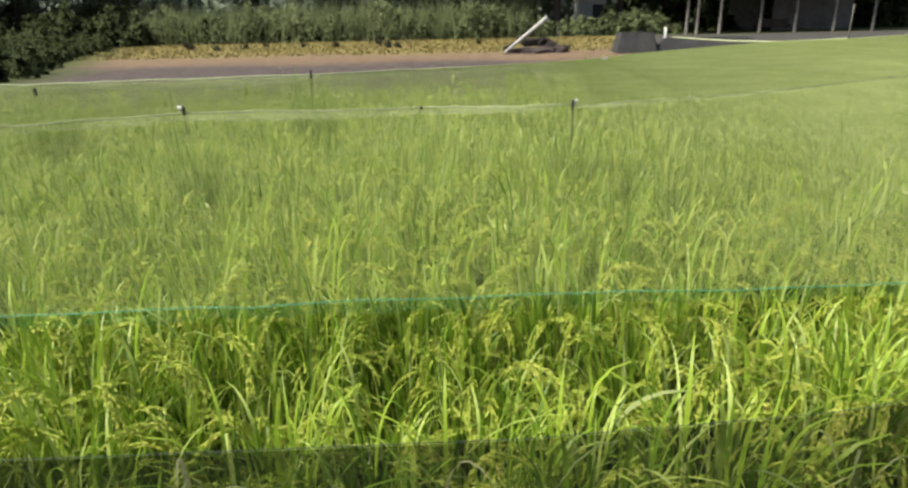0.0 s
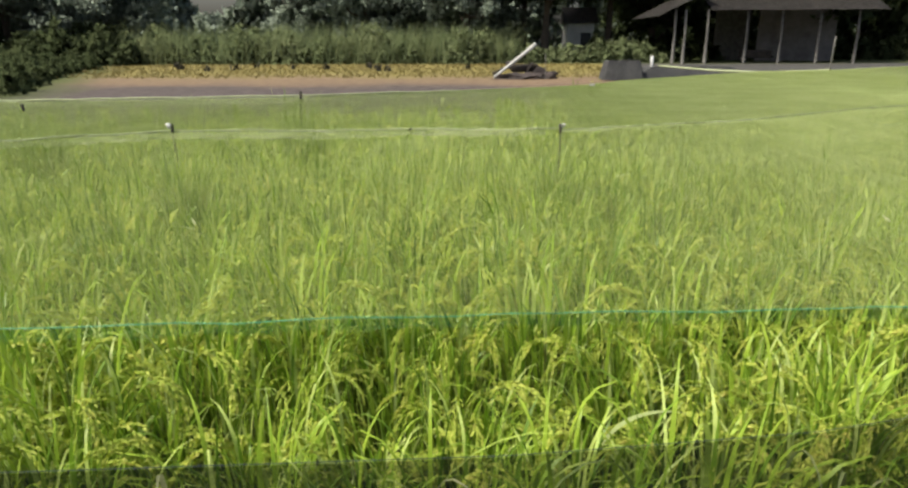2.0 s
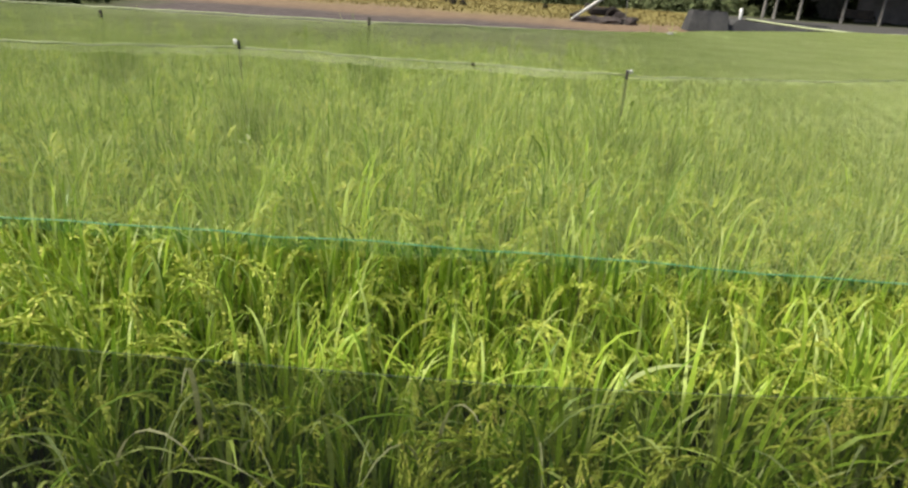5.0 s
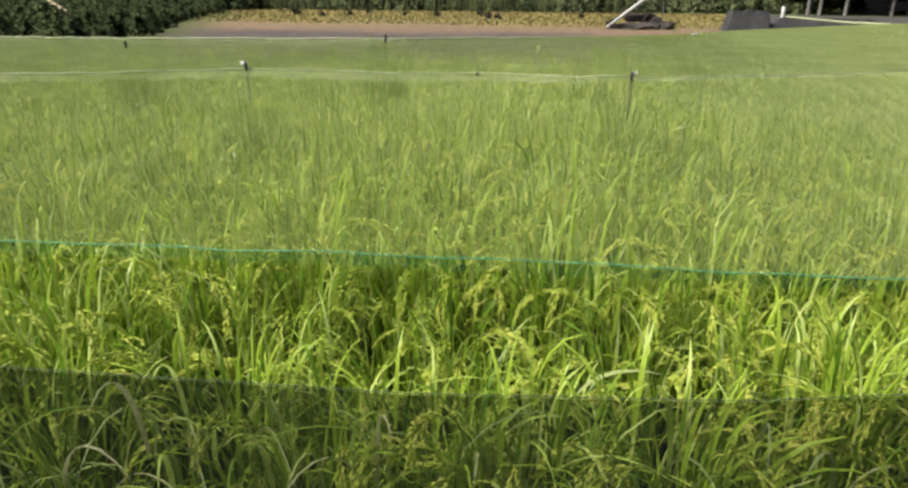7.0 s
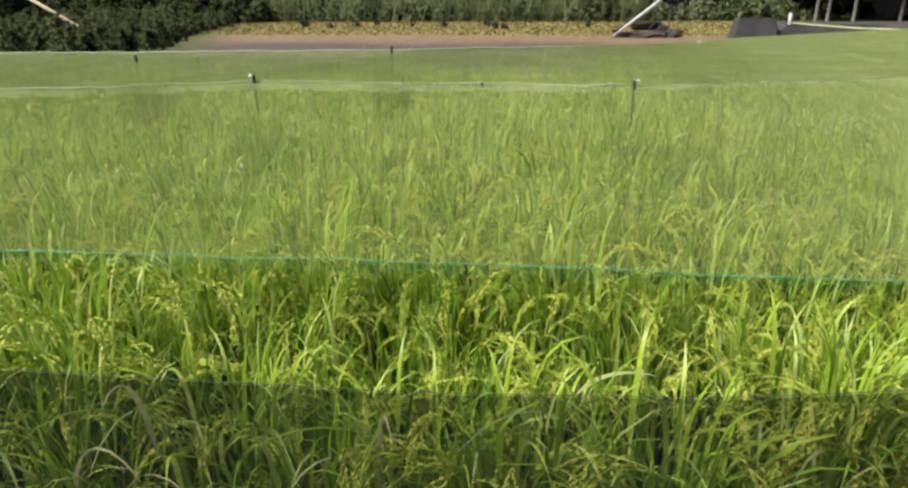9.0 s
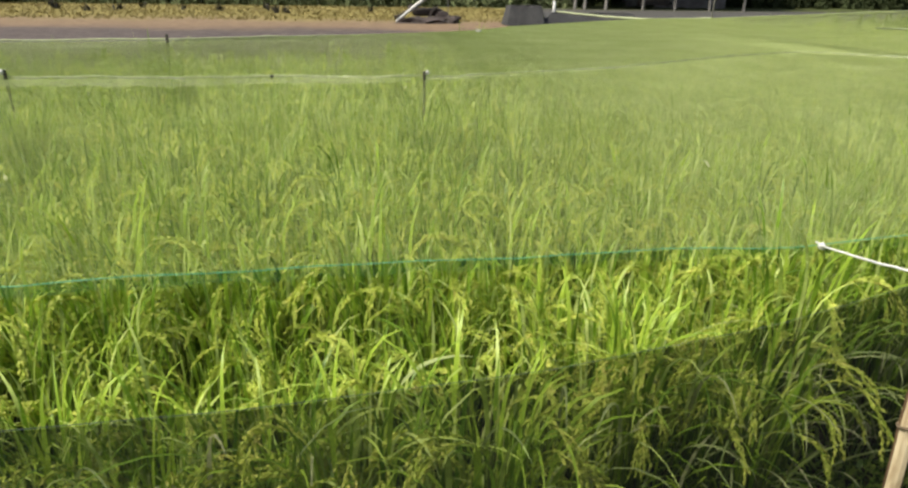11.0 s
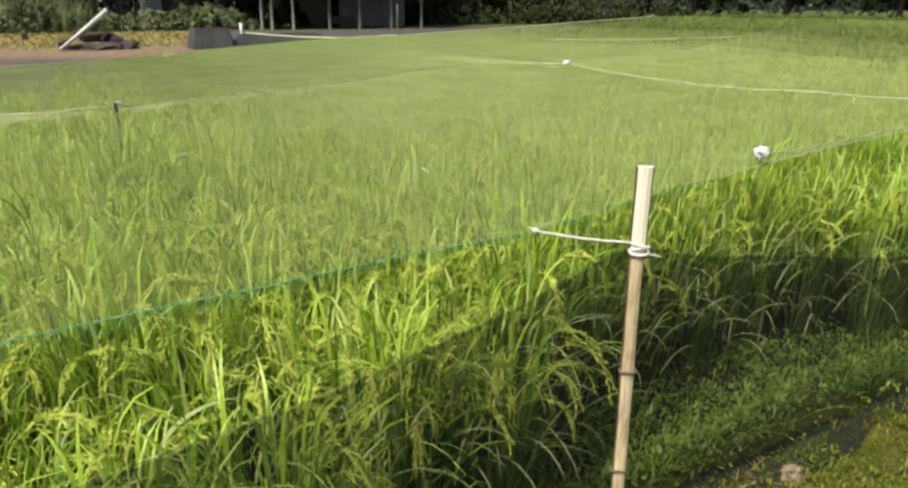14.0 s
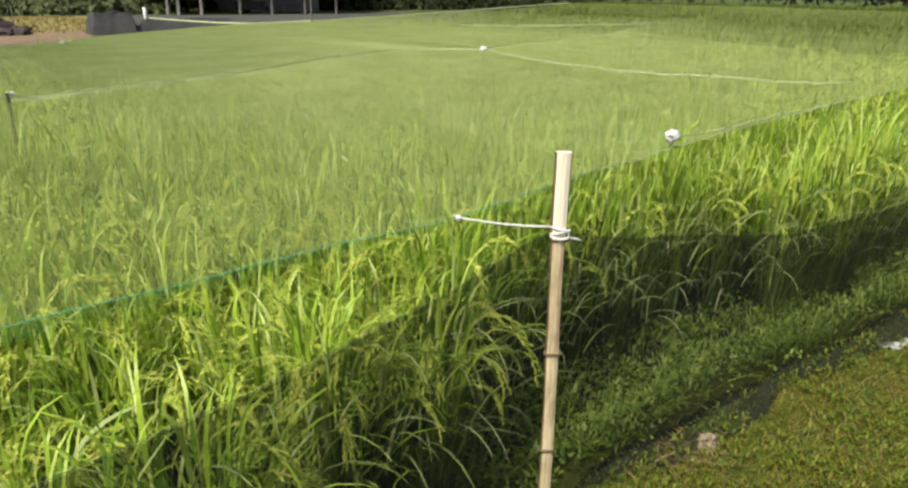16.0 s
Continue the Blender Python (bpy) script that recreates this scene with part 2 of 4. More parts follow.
def ground_material():
    m = Mat("field_ground")
    geo = m.n("ShaderNodeNewGeometry")
    pos = geo.outputs["Position"]
    sep = m.n("ShaderNodeSeparateXYZ")
    m.link(pos, sep.inputs[0])
    big, mid, fine = m.noise(0.25, 5.0, at=pos), m.noise(2.5, 5.0, at=pos), m.noise(30.0, 4.0, at=pos)
    mud = m.ramp(mid, [(0.3, (0.02, 0.017, 0.013)), (0.7, (0.055, 0.045, 0.032))])
    turf = m.ramp(m.noise(7.0, 6.0, at=pos), [(0.3, (0.035, 0.05, 0.009)), (0.5, (0.07, 0.078, 0.012)), (0.7, (0.1, 0.07, 0.024))])
    ploughed = m.ramp(mid, [(0.3, (0.055, 0.045, 0.042)), (0.7, (0.13, 0.105, 0.095))])
    stubble = m.ramp(mid, [(0.3, (0.16, 0.135, 0.045)), (0.7, (0.27, 0.225, 0.07))])
    yard = m.ramp(mid, [(0.3, (0.05, 0.048, 0.044)), (0.7, (0.1, 0.096, 0.088))])
    dry = m.ramp(mid, [(0.3, (0.15, 0.1, 0.065)), (0.7, (0.25, 0.18, 0.11))])
    meadow = m.ramp(big, [(0.35, (0.05, 0.07, 0.022)), (0.65, (0.1, 0.11, 0.035))])

    def step(value, edge, soft):
        v = m.math("ADD", value, m.math("MULTIPLY", m.math("SUBTRACT", big, 0.5), soft * 2))
        node = m.n("ShaderNodeMapRange")
        m.link(v, node.inputs[0])
        node.inputs[1].default_value, node.inputs[2].default_value = edge - soft / 2, edge + soft / 2
        return node.outputs[0]

    col = m.mix(step(sep.outputs["Y"], 1.55, 0.25), turf, mud)
    col = m.mix(step(sep.outputs["Y"], 8.5, 1.0), col, ploughed)
    col = m.mix(step(sep.outputs["Y"], 22.5, 3.0), col, dry)
    col = m.mix(step(sep.outputs["Y"], 28.0, 4.0), col, stubble)
    col = m.mix(m.math("MULTIPLY", step(m.math("SUBTRACT", sep.outputs["X"], m.math("MULTIPLY", sep.outputs["Y"], 0.2)), 1.2, 1.2), step(sep.outputs["Y"], 19.0, 3.0)), col, yard)
    col = m.mix(step(sep.outputs["Y"], 43.0, 3.0), col, meadow)
    crop_floor = m.ramp(mid, [(0.3, (0.05, 0.075, 0.016)), (0.7, (0.1, 0.13, 0.03))])
    col = m.mix(m.math("MULTIPLY", step(m.math("SUBTRACT", m.math("MULTIPLY", sep.outputs["X"], 0.77), sep.outputs["Y"]), -9.0, 1.5), step(sep.outputs["Y"], 2.5, 0.5)), col, crop_floor)
    col = m.mix(step(m.math("SUBTRACT", m.math("MULTIPLY", sep.outputs["X"], -1.0), m.math("MULTIPLY", sep.outputs["Y"], 0.42)), 2.5, 2.0), col, meadow)
    col = m.mix(0.5, col, m.ramp(fine, [(0.3, (0.55, 0.55, 0.55)), (0.7, (1.15, 1.15, 1.15))]), "MULTIPLY")
    m.base(col, 0.9, 0.2)
    m.bump(fine, 0.6, 0.02)
    return m.m


GROUND = ground_material()


# ---------------------------------------------------------------- mesh helpers
def mesh_of(name, verts, quads=None, tris=None, mats=(), slots=None, smooth=False):
    """One mesh from arrays of vertices, quads and triangles."""
    me = bpy.data.meshes.new(name)
    verts = np.asarray(verts, dtype=np.float32).reshape(-1, 3)
    loops, starts, at = [], [], 0
    for arr, k in ((quads, 4), (tris, 3)):
        if arr is not None and len(arr):
            arr = np.asarray(arr, dtype=np.int32).reshape(-1, k)
            loops.append(arr.ravel())
            starts.append(at + np.arange(len(arr), dtype=np.int32) * k)
            at += arr.size
    loops, starts = np.concatenate(loops), np.concatenate(starts)
    me.vertices.add(len(verts))
    me.vertices.foreach_set("co", verts.ravel())
    me.loops.add(len(loops))
    me.loops.foreach_set("vertex_index", loops)
    me.polygons.add(len(starts))
    me.polygons.foreach_set("loop_start", starts)
    for m in mats:
        me.materials.append(m)
    if slots is not None:
        me.polygons.foreach_set("material_index", np.asarray(slots, dtype=np.int32))
    me.polygons.foreach_set("use_smooth", np.full(len(starts), smooth))
    me.update(calc_edges=True)
    me.validate()
    return me


class Heap:
    """Gathers loose pieces (vertices, quads, slot) into one mesh."""

    def __init__(self):
        self.v, self.q, self.s, self.n = [], [], [], 0

    def add(self, verts, quads, slot=0):
        self.v.append(np.asarray(verts).reshape(-1, 3))
        self.q.append(np.asarray(quads).reshape(-1, 4) + self.n)
        self.s.append(np.full(len(self.q[-1]), slot))
        self.n += len(self.v[-1])

    def arrays(self):
        return np.concatenate(self.v), np.concatenate(self.q), np.concatenate(self.s)

    def mesh(self, name, mats, smooth=True):
        v, q, s = self.arrays()
        return mesh_of(name, v, q, None, mats, s, smooth)


def blades(root, azimuth, length, width, lean, bend, segs=5, taper=1.6, twist=0.0, droop=1.5):
    """Arching strips: root (n,3); lean and bend from the vertical in radians; every blade segs quads."""
    n = len(root)
    s = np.linspace(0, 1, segs + 1)
    ang = lean[:, None] + bend[:, None] * s[None] ** droop
    step = length[:, None] / segs
    mid = (ang[:, 1:] + ang[:, :-1]) / 2
    out = np.concatenate([np.zeros((n, 1)), np.cumsum(np.sin(mid) * step, 1)], 1)
    up = np.concatenate([np.zeros((n, 1)), np.cumsum(np.cos(mid) * step, 1)], 1)
    ca, sa = np.cos(azimuth)[:, None], np.sin(azimuth)[:, None]
    line = np.stack([root[:, :1] + out * ca, root[:, 1:2] + out * sa, root[:, 2:] + up], -1)
    w = width[:, None] / 2 * np.clip(np.minimum(0.55 + 2.2 * s, 1.0) * (1 - s ** taper * 0.94), 0.05, 1)[None]
    tw = azimuth[:, None] + np.pi / 2 + twist * np.ones((n, 1)) * s[None] if np.isscalar(twist) else azimuth[:, None] + np.pi / 2 + twist[:, None] * s[None]
    side = np.stack([np.cos(tw), np.sin(tw), np.zeros_like(tw)], -1) * w[..., None]
    v = np.stack([line - side, line + side], 2).reshape(-1, 3)
    i = np.arange(n)[:, None] * (2 * (segs + 1)) + 2 * np.arange(segs)[None]
    q = np.stack([i, i + 1, i + 3, i + 2], -1).reshape(-1, 4)
    return v, q


def leaf_mesh(name, p, centre, r, size, mat):
    """Many small three-cornered leaves at p, their shading rounded off about each clump's centre."""
    n = len(p)
    a, t = r.uniform(0, 6.28, n), r.uniform(-1, 1, n)
    d = np.stack([np.cos(a) * np.sqrt(1 - t * t), np.sin(a) * np.sqrt(1 - t * t), t], -1)
    e = np.cross(d, r.normal(0, 1, (n, 3)))
    e /= np.linalg.norm(e, axis=1, keepdims=True)
    ln = (r.uniform(0.6, 1.4, n) * size)[:, None]
    w = ln * r.uniform(0.25, 0.4, n)[:, None]
    v = np.stack([p - e * w, p + e * w, p + d * ln], 1).reshape(-1, 3)
    nrm = p - centre + np.array([0, 0, 0.25 * size])
    nrm /= np.linalg.norm(nrm, axis=1, keepdims=True) + 1e-6
    nrm = nrm * 0.6 + np.array([0, 0, 0.45]) + r.normal(0, 0.08, (n, 3))
    nrm /= np.linalg.norm(nrm, axis=1, keepdims=True)
    me = mesh_of(name, v, None, np.arange(3 * n).reshape(-1, 3), [mat], None, True)
    me.normals_split_custom_set_from_vertices(np.repeat(nrm, 3, 0))
    return me


def tube(heap, pts, radius, sides=8, slot=0, caps=True):
    """A round rod along pts, radius a number or one for each point."""
    pts = [Vector(p) for p in pts]
    rad = [radius] * len(pts) if isinstance(radius, (int, float)) else list(radius)
    rings = []
    ref = None
    for i, p in enumerate(pts):
        d = (pts[min(i + 1, len(pts) - 1)] - pts[max(i - 1, 0)]).normalized()
        if ref is None:
            ref = d.orthogonal().normalized()
        ref = (ref - d * ref.dot(d)).normalized()
        b = d.cross(ref)
        rings.append([p + (ref * math.cos(a) + b * math.sin(a)) * rad[i] for a in (2 * math.pi * k / sides for k in range(sides))])
    v = [tuple(x) for r in rings for x in r]
    q = [(i * sides + k, i * sides + (k + 1) % sides, (i + 1) * sides + (k + 1) % sides, (i + 1) * sides + k) for i in range(len(pts) - 1) for k in range(sides)]
    if caps:
        for i in (0, len(pts) - 1):
            c = len(v)
            v.append(tuple(pts[i]))
            for k in range(0, sides, 2):
                q.append((i * sides + k, i * sides + (k + 1) % sides, i * sides + (k + 2) % sides, c))
    heap.add(v, q, slot)


def part(name, bm_or_mesh, material, parent, label=""):
    me = bm_or_mesh
    if isinstance(me, bmesh.types.BMesh):
        me = bpy.data.meshes.new(name)
        bm_or_mesh.to_mesh(me)
        bm_or_mesh.free()
    if material is not None:
        me.materials.append(material)
    ob = new(name, me)
    ob.parent = parent
    return tagged(ob, label)


def empty(name, at=(0, 0, 0)):
    ob = new(name)
    ob.location = at
    ob.empty_display_size = 0.05
    return ob


def line_mesh(name, pts, radius, sides=6, mats=()):
    h = Heap()
    tube(h, pts, radius, sides)
    return h.mesh(name, mats)


def wavy(a, b, sag, n=14, jitter=0.004, seed=0):
    """Points of a hanging cord from a to b."""
    r = np.random.default_rng(seed)
    a, b = Vector(a), Vector(b)
    out = []
    for i in range(n + 1):
        s = i / n
        p = a.lerp(b, s)
        p.z -= sag * 4 * s * (1 - s)
        if 0 < i < n:
            p += Vector(r.normal(0, jitter, 3))
        out.append(p)
    return out


def box_bm(size, at=(0, 0, 0), bevel=0.01, turn=None, bm=None):
    bm = bm or bmesh.new()
    made = bmesh.ops.create_cube(bm, size=1.0)["verts"]
    m = Matrix.Translation(at) @ (turn or Matrix()) @ Matrix.Diagonal((*size, 1))
    bmesh.ops.transform(bm, matrix=m, verts=made)
    if bevel:
        edges = list({e for v in made for e in v.link_edges})
        bmesh.ops.bevel(bm, geom=edges, offset=bevel, segments=1, affect="EDGES")
    return bm


def lerp_line(x, pts):
    return np.interp(x, [p[0] for p in pts], [p[1] for p in pts])


# ---------------------------------------------------------------- plan
DIKE = 0.17                                                     # top of the bank above the field floor
NET_NEAR = [(-9, 0.55), (0.126, 1.43), (1.0, 1.518), (1.86, 1.578), (2.18, 1.597), (2.69, 1.673), (3.68, 1.82), (4.65, 1.93), (5.66, 2.02), (30, 4.3)]
NET_FAR = [(-9, 4.6), (-5, 5.0), (-1.84, 5.4), (-0.3, 5.7), (0.885, 6.45), (2.1, 7.2), (2.6, 8.0), (3.9, 9.3), (5.0, 10.3), (6.15, 10.68), (9.6, 13.3), (17.6, 19.2), (48, 42), (60, 51)]
NET_SEAM = [(-9, 1.4), (-1.08, 3.21), (-0.45, 3.55), (0.65, 3.74), (1.42, 3.6), (2.5, 4.05), (3.4, 4.7), (4.2, 5.1), (4.8, 4.8), (5.96, 5.34), (7.24, 5.68), (10.67, 7.78), (30, 18)]
FENCE = [(-9, 0.3), (0.55, 0.925), (1.07, 0.965), (1.43, 1.02), (1.8, 1.12), (2.1, 1.195), (2.56, 1.25), (3.1, 1.23), (3.6, 1.215), (4.16, 1.205), (12, 1.1)]
RICE_FRONT = [(-9, 0.75), (0.5, 1.13), (1.4, 1.2), (2.0, 1.45), (2.4, 1.68), (3.2, 1.74), (3.8, 1.66), (4.7, 1.6), (12, 1.5), (62, 1.5)]
FIELD_FAR = [(-9, 7.2), (-2, 7.9), (0, 8.5), (2.1, 9.5), (3.9, 11.3), (5.0, 12.0), (6.15, 12.4), (9.6, 15.2), (17.6, 21.5), (62, 55)]


def ground_height(x, y):
    """The bank near the camera, its slope to the field floor, small unevenness."""
    edge = lerp_line(x, RICE_FRONT) - 0.12
    s = np.clip((edge - y) / 0.32 + 0.1, 0, 1)
    s = s * s * (3 - 2 * s)
    bump = 0.012 * np.sin(x * 5.1 + y * 3.3) * np.sin(y * 6.7 - x * 2.1) + 0.008 * np.sin(x * 13 + 1) * np.sin(y * 11)
    near = np.clip((6 - y) / 4, 0, 1)
    return DIKE * s + bump * near


# ---------------------------------------------------------------- ground
def axis(stops):
    return np.concatenate([np.arange(a, b, d) for a, b, d in stops] + [[stops[-1][1]]])


def build_ground():
    xs = axis([(-400, -60, 40), (-60, -8, 4), (-8, 0, 0.5), (0, 6, 0.07), (6, 14, 0.5), (14, 60, 4), (60, 400, 40)])
    ys = axis([(-300, -20, 40), (-20, -2, 2), (-2, 0.6, 0.2), (0.6, 2.2, 0.06), (2.2, 8, 0.4), (8, 60, 2), (60, 500, 40)])
    gx, gy = np.meshgrid(xs, ys, indexing="ij")
    gz = ground_height(gx, gy)
    v = np.stack([gx, gy, gz], -1).reshape(-1, 3)
    i = (np.arange(len(xs) - 1)[:, None] * len(ys) + np.arange(len(ys) - 1)[None]).ravel()
    q = np.stack([i, i + len(ys), i + len(ys) + 1, i + 1], -1)
    ob = new("ground", mesh_of("ground", v, q, None, [GROUND], None, True))
    tagged(ob, "earth bank, muddy paddy floor and dry stubble plain", "ground", kind="structure")


build_ground()


# ---------------------------------------------------------------- rice
def panicle_mesh(seed, branches=7, length=0.15):
    """A drooping head: a bent stalk and hanging side branches set close with plump grains."""
    r = np.random.default_rng(seed)
    h = Heap()
    s = np.linspace(0, 1, 9)
    ang = 0.1 + (1.9 + r.uniform(0, 0.9)) * s ** 0.9
    px = np.concatenate([[0], np.cumsum(np.sin(ang[1:]) * length / 8)])
    pz = np.concatenate([[0], np.cumsum(np.cos(ang[1:]) * length / 8)])
    stalk = np.stack([px, np.zeros(9), pz], -1)
    tube(h, stalk, [0.002 - 0.0006 * t for t in s], 3, 0, False)
    for b in range(branches):
        k = 0.22 + 0.77 * b / branches
        i = k * 8
        a, c = stalk[int(i)], stalk[min(int(i) + 1, 8)]
        p = a + (c - a) * (i - int(i))
        side = (1 if b % 2 else -1) * r.uniform(0.2, 1.0)
        d = np.array([math.sin(ang[int(i)]), side * 0.26, math.cos(ang[int(i)])])
        for g in range(int(r.integers(6, 11))):
            d = d + np.array([0.015, side * 0.02, -0.15])
            d = d / np.linalg.norm(d)
            p = p + d * 0.0062
            u = np.cross(d, r.normal(0, 1, 3))
            u = u / np.linalg.norm(u)
            w = np.cross(d, u)
            tip = d * 0.0125 + u * 0.0035
            m = p + tip * 0.45
            v = [p] + [m + (u * math.cos(t) + w * math.sin(t)) * 0.0029 for t in (0.0, 2.1, 4.2)] + [p + tip]
            h.add(v, [(2, 4, 1, 0), (3, 4, 2, 0), (1, 4, 3, 0)], 0)
    return h.mesh("panicle", [RICE_GRAIN], False)


def plant_arrays(seed, tillers, segs, width=1.0, tall=1.0, hook=1.0):
    """Leaves and stems of one hill of rice: vertices, quads and slots (0 leaf, 1 stem), and stem tips."""
    r = np.random.default_rng(seed)
    h = Heap()
    az = r.uniform(0, 2 * np.pi, tillers)
    rad = 0.045 * np.sqrt(r.uniform(0, 1, tillers))
    root = np.stack([rad * np.cos(az), rad * np.sin(az), np.zeros(tillers)], -1)
    lean = r.uniform(0.02, 0.16, tillers)
    hgt = r.uniform(0.48, 0.7, tillers) * tall
    sv, sq = blades(root, az, hgt, np.full(tillers, 0.006), lean, r.uniform(0, 0.1, tillers), 2, 4.0)
    h.add(sv, sq, 1)
    sv, sq = blades(root, az + 0.0, hgt, np.full(tillers, 0.006), lean, r.uniform(0, 0.1, tillers), 2, 4.0, np.full(tillers, 1.5))
    h.add(sv, sq, 1)
    tips = np.stack([root[:, 0] + np.cos(az) * np.sin(lean) * hgt, root[:, 1] + np.sin(az) * np.sin(lean) * hgt, np.cos(lean) * hgt], -1)
    for frac, lo, hi, l0, l1, b0, b1 in ((0.4, 0.12, 0.4, 0.24, 0.4, 0.6, 2.6), (0.66, 0.05, 0.3, 0.22, 0.38, 0.3, 2.5), (0.84, 0.03, 0.24, 0.15, 0.27, 0.25, 2.3), (0.97, 0.02, 0.2, 0.1, 0.24, 0.1, 2.1)):
        keep = r.uniform(0, 1, tillers) < (0.5 if frac < 0.5 else 0.8)
        k = keep.sum()
        if not k:
            continue
        base = root[keep] + (tips[keep] - root[keep]) * frac
        a = az[keep] + r.normal(0, 0.9, k)
        v, q = blades(base, a, r.uniform(l0, l1, k) * tall * hook ** -0.8, r.uniform(0.006, 0.0112, k) * width, r.uniform(lo, hi, k), r.uniform(b0, b1, k) * hook, segs, 2.0, r.normal(0, 0.8, k), 2.6)
        h.add(v, q, 0)
    return (*h.arrays(), tips, az)


PANICLES = [panicle_mesh(40 + i) for i in range(7)]
PLANTS = []
for i in range(9):
    v, q, s, tips, az = plant_arrays(100 + i, 36, 6)
    plant = empty("rice_plant")
    part("foliage", mesh_of("rice_foliage", v, q, None, [RICE_LEAF, RICE_STEM], s, True), None, plant)
    r = np.random.default_rng(900 + i)
    for k in r.permutation(len(tips))[: 17 + i % 4 if i < 6 else 7 + i % 3]:
        head = part("panicle", PANICLES[int(r.integers(0, 7))], None, plant)
        head.matrix_basis = Matrix.Translation(tips[k]) @ Matrix.Rotation(az[k] + r.normal(0, 0.7), 4, "Z") @ Matrix.Scale(r.uniform(0.75, 1.15), 4)
    tagged(plant, "ripening rice plant with arching green leaves and drooping yellow panicles" if i < 6 else "dense leafy rice plant at the bank with few yellow panicles", "rice plant", "rice plants along the bank")
    PLANTS.append(plant)


def hills(x0, x1, y0, y1, dx, dy, jit):
    gx, gy = np.meshgrid(np.arange(x0, x1, dx), np.arange(y0, y1, dy), indexing="ij")
    p = np.stack([gx.ravel(), gy.ravel()], -1)
    return p + RNG.normal(0, jit, p.shape)


def near_zone(p):
    d = p[:, 1] - lerp_line(p[:, 0], RICE_FRONT)
    return (p[:, 0] > -1.3) & (p[:, 0] < 5.4) & (d < 1.2)


def inside(p):
    return (p[:, 1] > lerp_line(p[:, 0], RICE_FRONT)) & (p[:, 1] < lerp_line(p[:, 0], FIELD_FAR))


grid = hills(-8, 12, 0.6, 16, 0.2, 0.215, 0.028)
grid = grid[inside(grid)]
close = near_zone(grid)
used = set()
for k, (x, y) in enumerate(grid[close][:300]):
    m = Matrix.Translation((x, y, float(ground_height(np.array(x), np.array(y))) - 0.01)) @ Matrix.Rotation(RNG.uniform(0, 6.28), 4, "Z") @ Matrix.Scale(RNG.uniform(0.9, 1.1), 4)
    src = PLANTS[k % 6] if x < 2.25 else PLANTS[6 + k % 3]
    if src.name not in used:
        src.matrix_basis = m
        used.add(src.name)
    else:
        copy_thing(src, m)
REST = np.concatenate([grid[close][300:], grid[~close]])


def head_arrays(seed):
    """A plain, lighter head of grain for hills farther into the field."""
    r = np.random.default_rng(seed)
    n = 4
    return blades(np.zeros((n, 3)), r.normal(0, 0.5, n), r.uniform(0.07, 0.14, n), np.full(n, 0.0075), r.uniform(0.1, 0.7, n), r.uniform(1.2, 2.2, n), 3, 3.0, r.normal(0, 1, n), 1.2)


def crop(name, places, tillers, segs, heads, width, seeds, label, tall=1.0, hook=1.0, leaf=None):
    """Many hills of rice in one mesh."""
    temps = []
    for sd in seeds:
        h = Heap()
        v, q, s, tips, az = plant_arrays(sd, tillers, segs, width, tall, hook)
        h.v, h.q, h.s, h.n = [v], [q], [s], len(v)
        r = np.random.default_rng(sd + 5)
        for k in r.permutation(len(tips))[:heads]:
            hv, hq = head_arrays(sd * 7 + int(k))
            a = az[k] + r.normal(0, 0.7)
            c, sn = math.cos(a), math.sin(a)
            hv = (hv * np.array([width, width, 1.0])) @ np.array([[c, sn, 0], [-sn, c, 0], [0, 0, 1.0]]) + tips[k]
            h.add(hv, hq, 2)
        temps.append(h.arrays())
    vs, qs, ss, at = [], [], [], 0
    for j, (x, y) in enumerate(places):
        v, q, s = temps[j % len(temps)]
        a, sc = RNG.uniform(0, 6.28), RNG.uniform(0.9, 1.1)
        c, sn = math.cos(a) * sc, math.sin(a) * sc
        w = v @ np.array([[c, sn, 0], [-sn, c, 0], [0, 0, sc]]) + np.array([x, y, 0.0])
        vs.append(w)
        qs.append(q + at)
        ss.append(s)
        at += len(v)
    ob = new(name, mesh_of(name, np.concatenate(vs), np.concatenate(qs), None, [leaf or RICE_LEAF, RICE_STEM, RICE_GRAIN], np.concatenate(ss), True))
    return tagged(ob, label, "rice crop", kind="stuff")


def reach(p):
    return np.hypot(p[:, 0] - 1.1, p[:, 1] - 0.3)


def stretch(p):
    """The part of the field that lies open before the bank."""
    return (p[:, 0] > np.minimum(0.6 - 1.25 * p[:, 1], -4.2)) & (p[:, 0] < 3.5 + 3.2 * p[:, 1])


REST = REST[stretch(REST)]
POST_FEET = np.array([(1.42, 3.56), (-0.39, 3.55), (-0.3, 5.55), (-1.86, 4.7), (4.8, 4.75), (2.15, 7.1)])
TOWARDS = np.array([1.1, 0.3]) - POST_FEET
TOWARDS /= np.linalg.norm(TOWARDS, axis=1, keepdims=True)
ACROSS = TOWARDS[:, ::-1] * np.array([1.0, -1.0])
TUFTS = np.concatenate([POST_FEET + TOWARDS * a + ACROSS * b for a, b in ((0.09, -0.04), (0.1, 0.04), (0.19, 0.0))])
far_off = reach(REST)
crop("rice_crop", REST[far_off < 4.0], 30, 4, 17, 0.95, range(300, 308), "dense ripening rice under the bird net", 0.97, 0.95)
